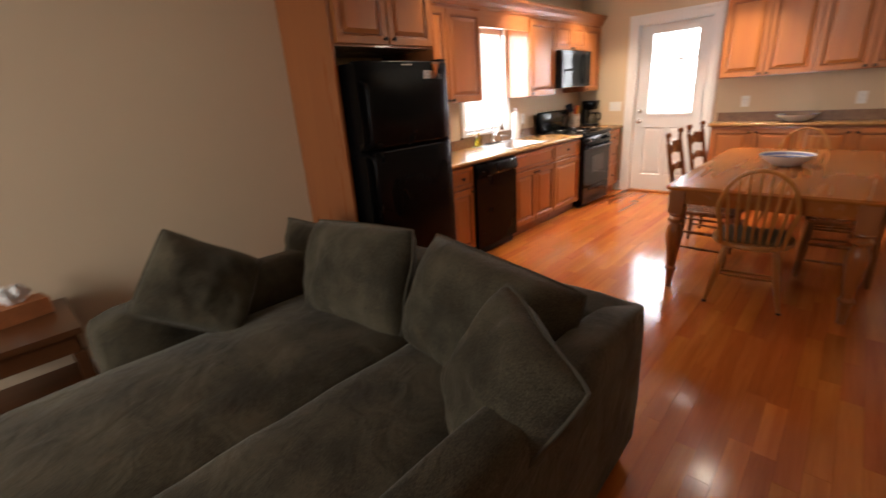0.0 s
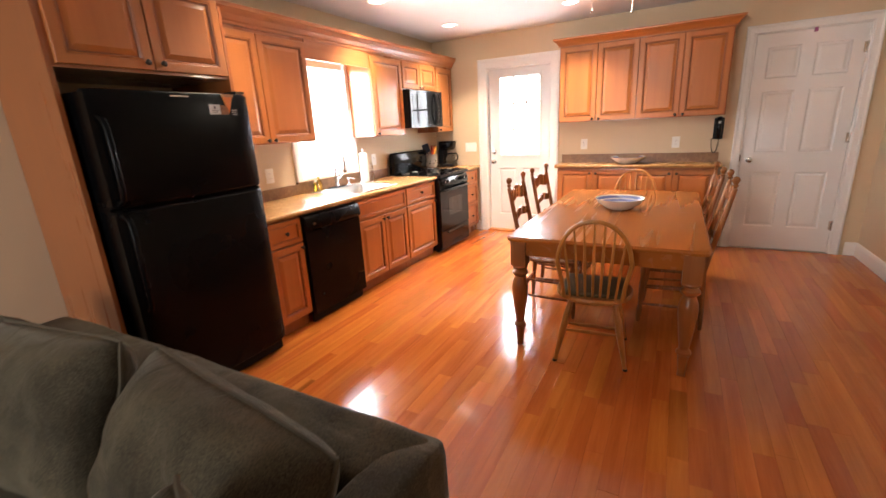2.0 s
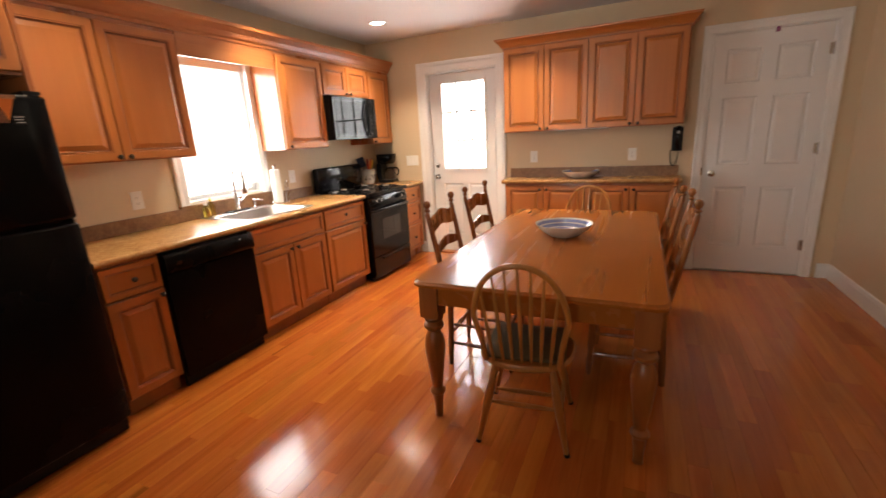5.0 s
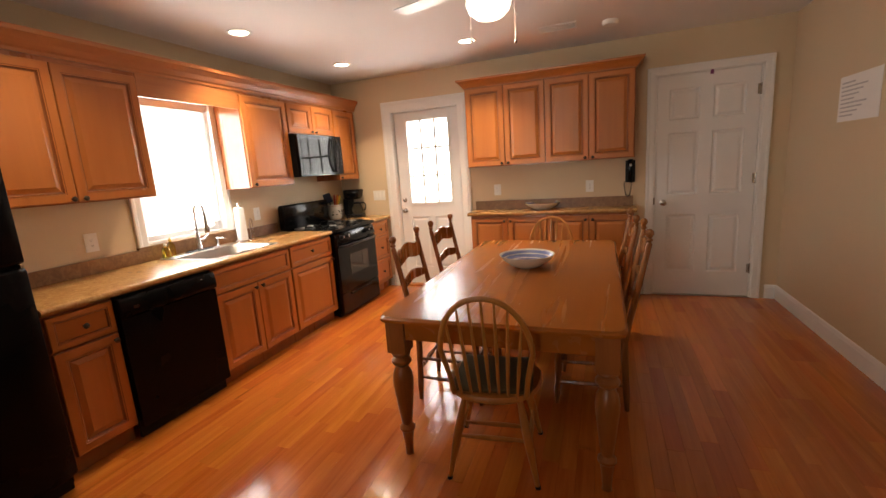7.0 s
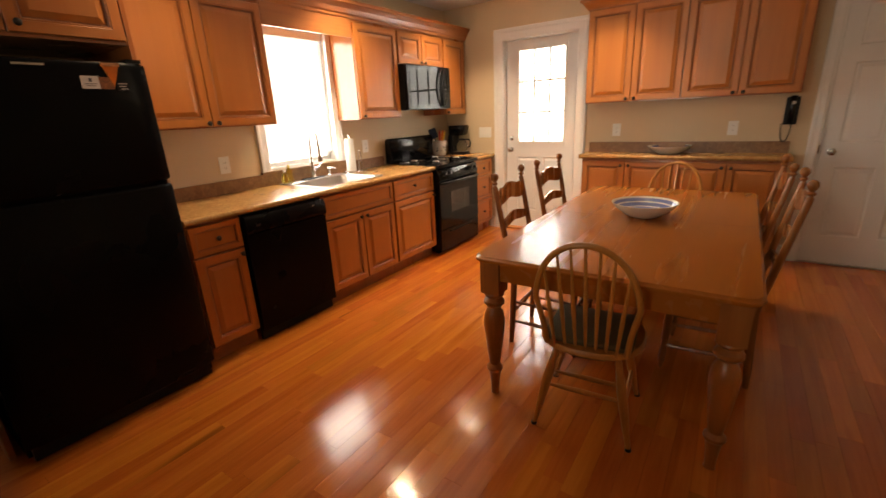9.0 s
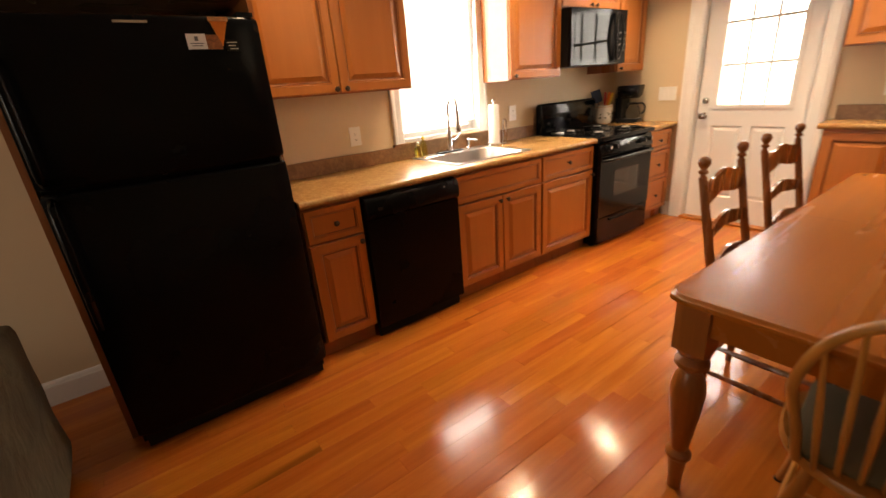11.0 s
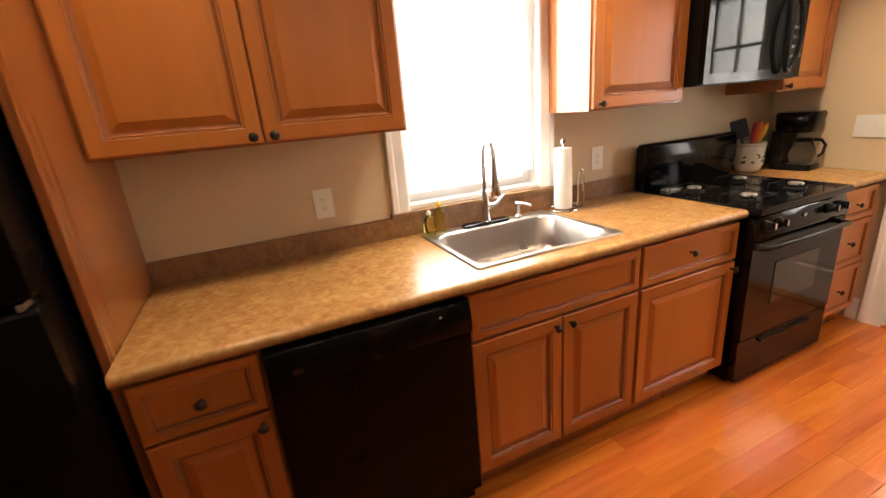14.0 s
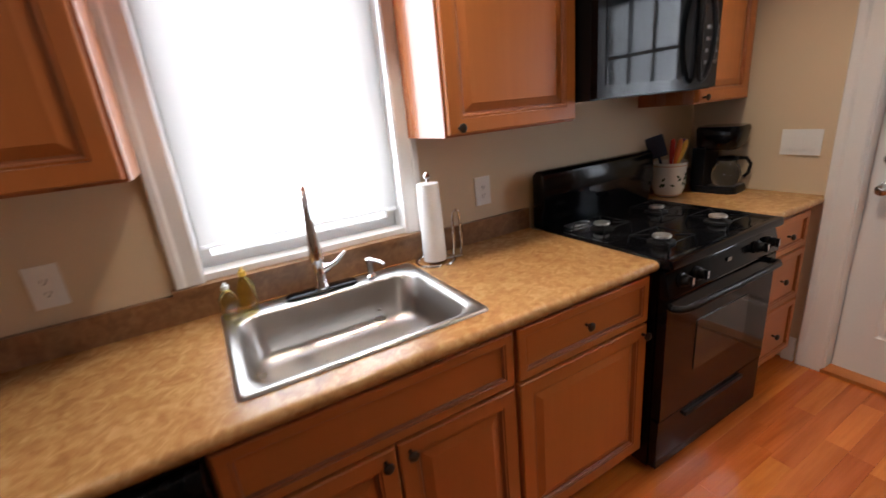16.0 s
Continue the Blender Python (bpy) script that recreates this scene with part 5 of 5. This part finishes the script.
uc = upper_cabinet("wall_cabinet", 0, w, 1.430, 2.265, [(0.010, w / 4 - 0.003, w / 4 - 0.035), (w / 4 + 0.003, w / 2 - 0.004, w / 4 + 0.035), (w / 2 + 0.004, 3 * w / 4 - 0.003, 3 * w / 4 - 0.035), (3 * w / 4 + 0.003, w - 0.010, 3 * w / 4 + 0.035)],
                   "honey maple four-door wall cabinet with crown moulding", at=pose(-0.735, BY, 1.430), depth=NY - BY - 0.003)
bm = bmesh.new()
profile_run(bm, [(a, b * 0.85) for a, b in CROWNP], (0.0, 0.0, 0.815), (w, 0.0, 0.815), "x", 0, 1.0, 1.0)
for x, s in ((0, -1), (w, 1)):
    ring = []
    for yy, mt in ((0.0, 1.0), (NY - BY - 0.003, 0.0)):
        ring.append([bm.verts.new((x + s * a, yy - a * mt, 0.815 + b * 0.85)) for a, b in CROWNP])
    n = len(CROWNP)
    for k in range(n):
        bm.faces.new((ring[0][k], ring[0][(k + 1) % n], ring[1][(k + 1) % n], ring[1][k]))
bmesh.ops.recalc_face_normals(bm, faces=bm.faces[:])
make("crown", bm, MAPLE_H, uc)


def bowl(name, m, r, h, label):
    e = empty(name, m, label, "bowl")
    bm = bmesh.new()
    lathe(bm, [(0.004, 0.006), (r * 0.42, 0.0), (r * 0.48, 0.004), (r * 0.55, 0.010), (r * 0.88, h * 0.62), (r, h * 0.96), (r * 1.01, h), (r * 0.985, h)], 48, close=False)
    make("outside", bm, CERAMIC, e, smooth=True, angle=70)
    bm = bmesh.new()
    prof = [(0.985, 1.0), (0.93, 0.90), (0.90, 0.80), (0.86, 0.70), (0.83, 0.62), (0.80, 0.56), (0.70, 0.42), (0.66, 0.38), (0.5, 0.2), (0.3, 0.12), (0.02, 0.1)]
    mats = [0, 1, 1, 0, 1, 1, 0, 1, 0, 0]
    rows = []
    for a, b in prof:
        rows.append([bm.verts.new((r * a * math.cos(2 * math.pi * k / 48), r * a * math.sin(2 * math.pi * k / 48), h * b)) for k in range(48)])
    for j, (p, q) in enumerate(zip(rows, rows[1:])):
        for k in range(48):
            bm.faces.new((p[(k + 1) % 48], p[k], q[k], q[(k + 1) % 48])).material_index = mats[j]
    bm.faces.new(rows[-1])
    make("inside", bm, [CERAMIC, BLUE], e, smooth=True, angle=80)
    return e


bowl("serving_bowl", pose(0.03, 6.295, BT), 0.185, 0.075, "wide cream serving bowl with blue bands on the sideboard")

# wall phone
ph = empty("wall_phone", pose(0.895, NY, 1.30), "black corded wall phone beside the closet door", "telephone")
make("base", boxes((-0.045, 0.045, -0.03, -0.001, -0.12, 0.10)), BLACKMATT, ph, bevel=0.012)
bm = bmesh.new()
tube(bm, [(0, -0.045, 0.105), (0, -0.062, 0.07), (0, -0.064, 0), (0, -0.062, -0.07), (0, -0.045, -0.105)], [0.024, 0.028, 0.022, 0.026, 0.024], 12, flat=0.7)
make("handset", bm, BLACKGLOSS, ph, smooth=True)
make("logo_plate", boxes((-0.012, 0.012, -0.0875, -0.081, 0.042, 0.066)), NICKEL, ph, bevel=0.002)
bm = bmesh.new()
pts = []
for k in range(150):
    u = k / 149
    a = math.pi * (1 + u)
    c = Vector((-0.022 + 0.034 * math.cos(a), -0.03, -0.11 + 0.15 * math.sin(a)))
    pts.append(c + Vector((0.006 * math.cos(k * 0.9), 0.006 * math.sin(k * 0.9), 0)))
tube(bm, pts, 0.0028, 5)
make("cord", bm, BLACKMATT, ph, smooth=True)

# notice on the east wall
nt_ = empty("wall_notice", pose(EX, 5.58, 1.73, 0, 0, -90), "white printed notice sheet taped to the wall", "notice")
make("sheet", boxes((0, 0.50, -0.0035, -0.001, -0.15, 0.15)), PAPER, nt_)
bm = bmesh.new()
for k in range(9):
    box(bm, 0.03, 0.20 + 0.05 * ((k * 7) % 4), -0.0045, -0.0036, 0.10 - 0.027 * k, 0.110 - 0.027 * k)
tagged(make("print", bm, NOTEINK, nt_), kind="stuff")

# ---- dining table ----
TX0, TX1, TY0, TY1, TZ = -0.385, 0.735, 3.345, 5.395, 0.772
tb = empty("dining_table", pose(0, 0, 0), "honey maple farmhouse dining table with turned legs", "table")


def chamfered(x0, x1, y0, y1, c, z):
    return [(x0 + c, y0, z), (x1 - c, y0, z), (x1 - c * 0.3, y0 + c * 0.3, z), (x1, y0 + c, z), (x1, y1 - c, z), (x1 - c * 0.3, y1 - c * 0.3, z), (x1 - c, y1, z), (x0 + c, y1, z), (x0 + c * 0.3, y1 - c * 0.3, z), (x0, y1 - c, z), (x0, y0 + c, z), (x0 + c * 0.3, y0 + c * 0.3, z)]


YM = (TY0 + TY1) / 2
bm = bmesh.new()
rows = []
for ins, z in ((0.016, TZ - 0.032), (0.004, TZ - 0.028), (0.0, TZ - 0.020), (0.001, TZ - 0.012), (0.007, TZ - 0.007), (0.008, TZ - 0.004), (0.012, TZ)):
    rows.append(chamfered(TX0 + ins, TX1 - ins, TY0 + ins, TY1 - ins, 0.05, z))
loops(bm, rows)
bm.faces.new([bm.verts.new(p) for p in rows[0]][::-1])
make("top", bm, TABLEWOOD, tb, smooth=True, angle=35)
make("leaf_joint", boxes((TX0 + 0.013, TX1 - 0.013, YM - 0.0005, YM + 0.0005, TZ - 0.001, TZ + 0.0002)), SUBFLOOR, tb)
LG = 0.075
for a in ((TX0 + LG + 0.04, TX1 - LG - 0.04, TY0 + 0.045, TY0 + 0.067), (TX0 + LG + 0.04, TX1 - LG - 0.04, TY1 - 0.067, TY1 - 0.045),
          (TX0 + 0.045, TX0 + 0.067, TY0 + LG + 0.04, TY1 - LG - 0.04), (TX1 - 0.067, TX1 - 0.045, TY0 + LG + 0.04, TY1 - LG - 0.04)):
    make("apron", boxes((*a, TZ - 0.125, TZ - 0.032)), TABLEWOOD, tb, bevel=0.003)
LEG = [(0.014, 0.0), (0.022, 0.004), (0.020, 0.02), (0.024, 0.08), (0.030, 0.130), (0.032, 0.136), (0.040, 0.146), (0.040, 0.158), (0.032, 0.168), (0.026, 0.176), (0.028, 0.19), (0.040, 0.29), (0.050, 0.38), (0.052, 0.42), (0.046, 0.46), (0.034, 0.488), (0.030, 0.496), (0.040, 0.505), (0.050, 0.516), (0.050, 0.530), (0.040, 0.542), (0.034, 0.548), (0.044, 0.556), (0.050, 0.566), (0.047, 0.578)]
for x in (TX0 + 0.078, TX1 - 0.078):
    for y in (TY0 + 0.078, TY1 - 0.078):
        bm = bmesh.new()
        lathe(bm, LEG, 24)
        box(bm, -0.048, 0.048, -0.048, 0.048, 0.576, TZ - 0.0325)
        make("leg", bm, TABLELEG, tb, pose(x, y, 0), smooth=True, angle=35)
bowl("fruit_bowl", pose(0.165, 4.42, TZ), 0.178, 0.085, "cream ceramic bowl with blue bands on the table")


# ---- chairs ----
def turned(bm, a, b, rs, n=10, mat=0):
    """A turned bar from a to b with radii at even steps."""
    a, b = Vector(a), Vector(b)
    tube(bm, [a.lerp(b, k / (len(rs) - 1)) for k in range(len(rs))], rs, n, mat)


def windsor(m):
    """Hoop-back chair facing +y; origin on the floor under the seat's centre."""
    e = empty("windsor_chair", m, "light oak hoop-back windsor chair with olive seat pad", "chair", "windsor chairs")
    SH = 0.435
    bm = bmesh.new()
    n, rows = 36, []
    for s, z in ((0.93, SH - 0.036), (1.0, SH - 0.024), (1.0, SH - 0.010), (0.97, SH), (0.80, SH - 0.004), (0.4, SH - 0.010), (0.02, SH - 0.010)):
        ring = []
        for k in range(n):
            a = 2 * math.pi * k / n
            x, y = 0.225 * math.copysign(abs(math.cos(a)) ** 0.8, math.cos(a)), 0.215 * math.copysign(abs(math.sin(a)) ** 0.8, math.sin(a))
            x *= 1.0 + 0.06 * (y / 0.215)
            ring.append((x * s, y * s, z))
        rows.append(ring)
    loops(bm, rows)
    make("seat", bm, OAK, e, smooth=True, angle=50)
    bm = bmesh.new()
    softbox(bm, 0.37, 0.35, 0.030, 0.015, 8, crown=0.008, wob=0.006, seed=2, at=(0, 0.015, SH - 0.008))
    make("seat_pad", bm, SEATPAD, e, smooth=True)
    # hoop leaning back
    bm = bmesh.new()
    HT, HW = 0.50, 0.205
    lean = 0.17

    def hoop(t):
        a = math.pi * t
        x = -HW * math.cos(a) * (1 + 0.10 * math.sin(a))
        z = HT * math.sin(a) ** 0.62
        if t in (0, 1):
            z = 0
        x = (x if 0.1 < t < 0.9 else x * (0.80 + 2.0 * min(t, 1 - t)))
        return (x, -0.165 - lean * z / HT * 0.75, SH - 0.012 + z)

    tube(bm, [hoop(k / 40) for k in range(41)], 0.0125, 10)
    make("hoop", bm, OAK, e, smooth=True)
    for k in range(7):
        u = (k - 3) / 3.0
        xb, xt = 0.125 * u, 0.162 * u
        best = min((hoop(j / 400) for j in range(60, 341)), key=lambda p: abs(p[0] - xt))
        bm = bmesh.new()
        turned(bm, (xb, -0.172 + 0.02 * (1 - u * u) - 0.012, SH - 0.01), best, [0.0065, 0.008, 0.0095, 0.008, 0.006, 0.005], 8)
        make("spindle", bm, OAK, e, smooth=True)
    feet = {}
    for sx in (-1, 1):
        for sy in (-1, 1):
            top, foot = (0.125 * sx, 0.115 * sy, SH - 0.03), (0.205 * sx, 0.205 * sy, 0.0)
            feet[sx, sy] = (Vector(top), Vector(foot))
            bm = bmesh.new()
            turned(bm, foot, top, [0.010, 0.013, 0.016, 0.020, 0.021, 0.019, 0.015, 0.012], 12)
            make("leg", bm, OAK, e, smooth=True)
            bm = bmesh.new()
            lathe(bm, [(0.013, 0), (0.014, 0.004), (0.012, 0.012), (0.004, 0.013)], 12, at=foot)
            make("foot_pad", bm, BLACKMATT, e, smooth=True)
    mids = {}
    for sx in (-1, 1):
        a, b = (feet[sx, sy][1].lerp(feet[sx, sy][0], 0.42) for sy in (-1, 1))
        mids[sx] = a.lerp(b, 0.5)
        bm = bmesh.new()
        turned(bm, a, b, [0.007, 0.009, 0.012, 0.009, 0.007], 8)
        make("stretcher", bm, OAK, e, smooth=True)
    a, b = feet[-1, -1][1].lerp(feet[-1, -1][0], 0.50), feet[1, -1][1].lerp(feet[1, -1][0], 0.50)
    for p, q in ((a, b), (mids[-1], mids[1])):
        bm = bmesh.new()
        turned(bm, p, q, [0.007, 0.010, 0.012, 0.010, 0.007], 8)
        make("stretcher", bm, OAK, e, smooth=True)
    return e


wc = windsor(pose(0.140, 3.53, 0, 0, 0, 6))
copy_thing(wc, pose(0.165, 5.50, 0, 0, 0, 178))


def ladder_chair(m, mat, label):
    """Ladder-back chair facing +y with turned finials and shaped slats; origin on the floor."""
    e = empty("ladder_back_chair", m, label, "chair", "ladder-back chairs")
    SH, W2 = 0.450, 0.205

    def post(z):
        return -0.19 - 0.13 * max(0, (z - 0.42) / 0.65) - 0.02 * max(0, (0.42 - z) / 0.42)

    for sx in (-1, 1):
        bm = bmesh.new()
        zs = [0.0, 0.06, 0.12, 0.20, 0.30, 0.42, 0.46, 0.55, 0.70, 0.85, 0.99]
        rs = [0.013, 0.016, 0.019, 0.018, 0.019, 0.020, 0.018, 0.017, 0.017, 0.016, 0.015]
        tube(bm, [((W2 - 0.012 + 0.02 * z) * sx, post(z), z) for z in zs], rs, 12)
        lathe(bm, [(0.014, -0.005), (0.010, 0.006), (0.009, 0.010), (0.017, 0.016), (0.018, 0.022), (0.010, 0.030), (0.016, 0.038), (0.0225, 0.052), (0.021, 0.066), (0.012, 0.076), (0.003, 0.079)], 16, at=((W2 + 0.008) * sx, post(0.99), 0.99))
        make("back_post", bm, mat, e, smooth=True)
    for zc, hh, top in ((0.62, 0.050, False), (0.765, 0.055, False), (0.915, 0.085, True)):
        bm = bmesh.new()
        n = 24
        rows = []
        for k in range(n + 1):
            u = 2 * k / n - 1
            x = u * (W2 + 0.004)
            hump = 0.5 + 0.5 * math.cos(math.pi * u)
            ears = math.exp(-((abs(u) - 0.72) / 0.18) ** 2)
            up = hh * (0.30 + 0.60 * hump + (0.25 * ears if top else 0.05 * ears))
            dn = hh * (0.45 - 0.20 * math.exp(-(u / 0.28) ** 2) + 0.10 * ears)
            y = post(zc) - 0.012 * (1 - u * u)
            rows.append([bm.verts.new((x, y + s * 0.006, zc + z)) for s, z in ((-1, -dn), (-1, up), (1, up), (1, -dn))])
        for p, q in zip(rows, rows[1:]):
            for j in range(4):
                bm.faces.new((p[j], p[(j + 1) % 4], q[(j + 1) % 4], q[j]))
        bm.faces.new(rows[0]), bm.faces.new(rows[-1][::-1])
        bmesh.ops.recalc_face_normals(bm, faces=bm.faces[:])
        make("slat", bm, mat, e, smooth=True, angle=50)
    bm = bmesh.new()
    rows = []
    for ins, z in ((0.012, SH - 0.03), (0.0, SH - 0.02), (0.0, SH - 0.008), (0.008, SH), (0.05, SH - 0.006), (0.12, SH - 0.010)):
        rows.append([(x * (1 + 0.12 * (y / 0.2)), y, z) for x, y, _ in rrect(-0.215 + ins, 0.215 - ins, -0.185 + ins, 0.205 - ins, max(0.01, 0.06 - ins * 0.3), z)])
    loops(bm, rows)
    make("seat", bm, mat, e, smooth=True, angle=40)
    for sx in (-1, 1):
        bm = bmesh.new()
        turned(bm, (0.205 * sx, 0.185, 0), (0.195 * sx, 0.165, SH - 0.02), [0.011, 0.017, 0.019, 0.013, 0.020, 0.022, 0.021, 0.016, 0.021, 0.018], 12)
        make("front_leg", bm, mat, e, smooth=True)
        for z in (0.14, 0.27):
            bm = bmesh.new()
            turned(bm, (0.202 * sx, 0.18, z), (0.196 * sx, post(z), z + 0.015), [0.008, 0.010, 0.012, 0.010, 0.008], 8)
            make("rung", bm, mat, e, smooth=True)
    for y, zz in ((0.18, (0.17, 0.30)), (-0.20, (0.21,))):
        for z in zz:
            bm = bmesh.new()
            turned(bm, (-0.2, y, z), (0.2, y, z), [0.008, 0.010, 0.013, 0.016, 0.013, 0.010, 0.008], 8)
            make("rung", bm, mat, e, smooth=True)
    return e


lc = ladder_chair(pose(-0.262, 4.14, 0, 0, 0, -86), LADDER, "dark walnut-stained ladder-back chair with turned finials")
copy_thing(lc, pose(-0.275, 4.81, 0, 0, 0, -91))
lc = ladder_chair(pose(0.565, 4.29, 0, 0, 0, 89), LADDERLIGHT, "reddish cherry ladder-back chair with turned finials")
copy_thing(lc, pose(0.53, 4.86, 0, 0, 0, 92))

# ---- living room ----
SX0, SX1, SY0, SY1 = -1.97, 0.080, 0.10, 1.685
sofa = empty("sofa", pose(0, 0, 0), "deep olive grey microsuede sofa with its back to the kitchen", "sofa")


def soft(name, x0, x1, y0, y1, z0, z1, r, crown, wob, seed, m=None, cuts=11):
    bm = bmesh.new()
    softbox(bm, x1 - x0, y1 - y0, z1 - z0, r, cuts, crown, wob, seed)
    return make(name, bm, SOFAFAB, sofa, pose((x0 + x1) / 2, (y0 + y1) / 2, z0) @ (m or Matrix()), smooth=True, angle=80)


soft("base", SX0 + 0.02, SX1 - 0.02, SY0 + 0.05, SY1 - 0.01, 0.06, 0.30, 0.03, 0, 0.004, 1)
soft("back", SX0 + 0.01, SX1 - 0.004, SY1 - 0.24, SY1, 0.06, 0.705, 0.05, 0.012, 0.008, 2)
soft("arm", SX1 - 0.155, SX1, SY0 + 0.05, SY1 - 0.006, 0.06, 0.70, 0.032, 0.010, 0.007, 3)
soft("arm", SX0, SX0 + 0.30, SY0 + 0.18, SY1 - 0.02, 0.06, 0.63, 0.09, 0.02, 0.010, 4)
soft("chaise_base", -1.66, -0.82, -0.42, SY0 + 0.10, 0.06, 0.30, 0.03, 0, 0.004, 7)
soft("seat_cushion", -1.675, -0.800, -0.45, 1.40, 0.285, 0.455, 0.07, 0.05, 0.012, 5)
soft("seat_cushion", -0.793, -0.085, SY0, 1.40, 0.285, 0.450, 0.06, 0.035, 0.010, 6)
for x in (SX0 + 0.08, SX1 - 0.08):
    for y in (SY0 + 0.7, SY1 - 0.08):
        make("foot", boxes((x - 0.03, x + 0.03, y - 0.03, y + 0.03, 0, 0.062)), BLACKMATT, sofa, bevel=0.006)
PG = "sofa cushions"
pillow("back_cushion", pose(-1.20, 1.22, 0.385, -21, -3, 4), 0.78, 0.54, 0.31, "large plump olive back cushion on the sofa", 1, PG)
pillow("back_cushion", pose(-0.47, 1.24, 0.375, -23, 6, -4), 0.80, 0.53, 0.31, "large plump olive back cushion with piped edge", 2, PG)
pillow("back_cushion", pose(-1.80, 1.38, 0.42, -12, 2, 6), 0.58, 0.38, 0.20, "olive back cushion in the sofa corner", 3, PG)
pillow("throw_pillow", pose(-1.57, 0.60, 0.53, -34, 32, 70), 0.50, 0.44, 0.22, "olive throw pillow leaning on the sofa arm", 4, PG)
pillow("throw_pillow", pose(-0.19, 0.93, 0.455, -30, 10, -34), 0.48, 0.47, 0.24, "olive piped throw pillow leaning on the sofa arm", 5, PG)

st = empty("side_table", pose(0, 0, 0), "brown wooden side table beside the sofa", "table")
make("top", boxes((-2.53, -1.985, -0.42, 0.28, 0.525, 0.555)), SIDEWOOD, st, bevel=0.006)
make("apron", boxes((-2.50, -2.01, -0.39, 0.25, 0.43, 0.524)), SIDEWOOD, st, bevel=0.003)
for x in (-2.495, -2.02):
    for y in (-0.385, 0.245):
        make("leg", boxes((x - 0.025, x + 0.025, y - 0.025, y + 0.025, 0, 0.429)), SIDEWOOD, st, bevel=0.004)
make("shelf", boxes((-2.49, -2.03, -0.38, 0.24, 0.16, 0.18)), SIDEWOOD, st, bevel=0.003)
tsb = empty("tissue_box", pose(-2.37, 0.10, 0.555, 0, 0, 12), "orange cardboard tissue box with white tissue sticking out", "tissue box")
make("box", boxes((-0.06, 0.06, -0.11, 0.11, 0, 0.085)), TISSUEBOX, tsb, bevel=0.003)
bm = bmesh.new()
rows = []
for z, r in ((0.083, 0.018), (0.105, 0.034), (0.13, 0.045), (0.155, 0.040), (0.17, 0.030)):
    rows.append([(r * 0.7 * math.cos(k / 24 * 2 * math.pi) * (1 + 0.35 * math.sin(k * 2.4 + z * 40)), r * 1.3 * math.sin(k / 24 * 2 * math.pi) * (1 + 0.25 * math.sin(k * 1.7 + z * 25)), z + 0.012 * math.sin(k * 1.9)) for k in range(24)])
loops(bm, rows)
make("tissue", bm, PAPER, tsb, smooth=True)

# ---- floor planks ----
PW, rp = 0.083, random.Random(11)
LENS = [0.38, 0.55, 0.72, 0.90, 1.15]


def plank_mesh(bm, x, y, L, tilt=0.0):
    """One strip with eased edges; tilt: how far its long edges stand up or down."""
    b = 0.0005
    loops(bm, [[(x, y, -0.014), (x + PW - 0.0004, y, -0.014), (x + PW - 0.0004, y + L - 0.0004, -0.014), (x, y + L - 0.0004, -0.014)],
               [(x, y, -b), (x + PW - 0.0004, y, -b), (x + PW - 0.0004, y + L - 0.0004, -b), (x, y + L - 0.0004, -b)],
               [(x + b, y + b, tilt), (x + PW - 0.0004 - b, y + b, -tilt), (x + PW - 0.0004 - b, y + L - 0.0004 - b, -tilt), (x + b, y + L - 0.0004 - b, tilt)]])


shared = {}
for L in LENS:
    bm = bmesh.new()
    plank_mesh(bm, 0, 0, L)
    me = bpy.data.meshes.new("plank")
    bm.to_mesh(me)
    bm.free()
    me.materials.append(FLOORWOOD)
    shared[L] = me
strips = [bmesh.new() for _ in range(6)]
made, x = 0, WX + 0.001
while x < EX:
    y, first = SY - 0.10, 0.2 + rp.random() * 0.8
    while y < NY + 0.10:
        L = min(first or rp.choice(LENS), NY + 0.12 - y)
        first = 0
        near = -1.95 < x < 0.75 and 1.75 < y + L / 2 < 5.6
        if near and L in shared and made < 300:
            o = new("plank", shared[L])
            o.parent = floor
            o.matrix_basis = pose(x, y, 0, rp.uniform(-0.06, 0.06), rp.uniform(-0.5, 0.5), 0)
            made += 1
        else:
            plank_mesh(strips[rp.randrange(6)], x, y, L, rp.uniform(-0.00036, 0.00036))
        y += L
    x += PW
for bm in strips:
    o = make("planks", bm, FLOORWOOD, floor)
    tagged(o, kind="stuff")
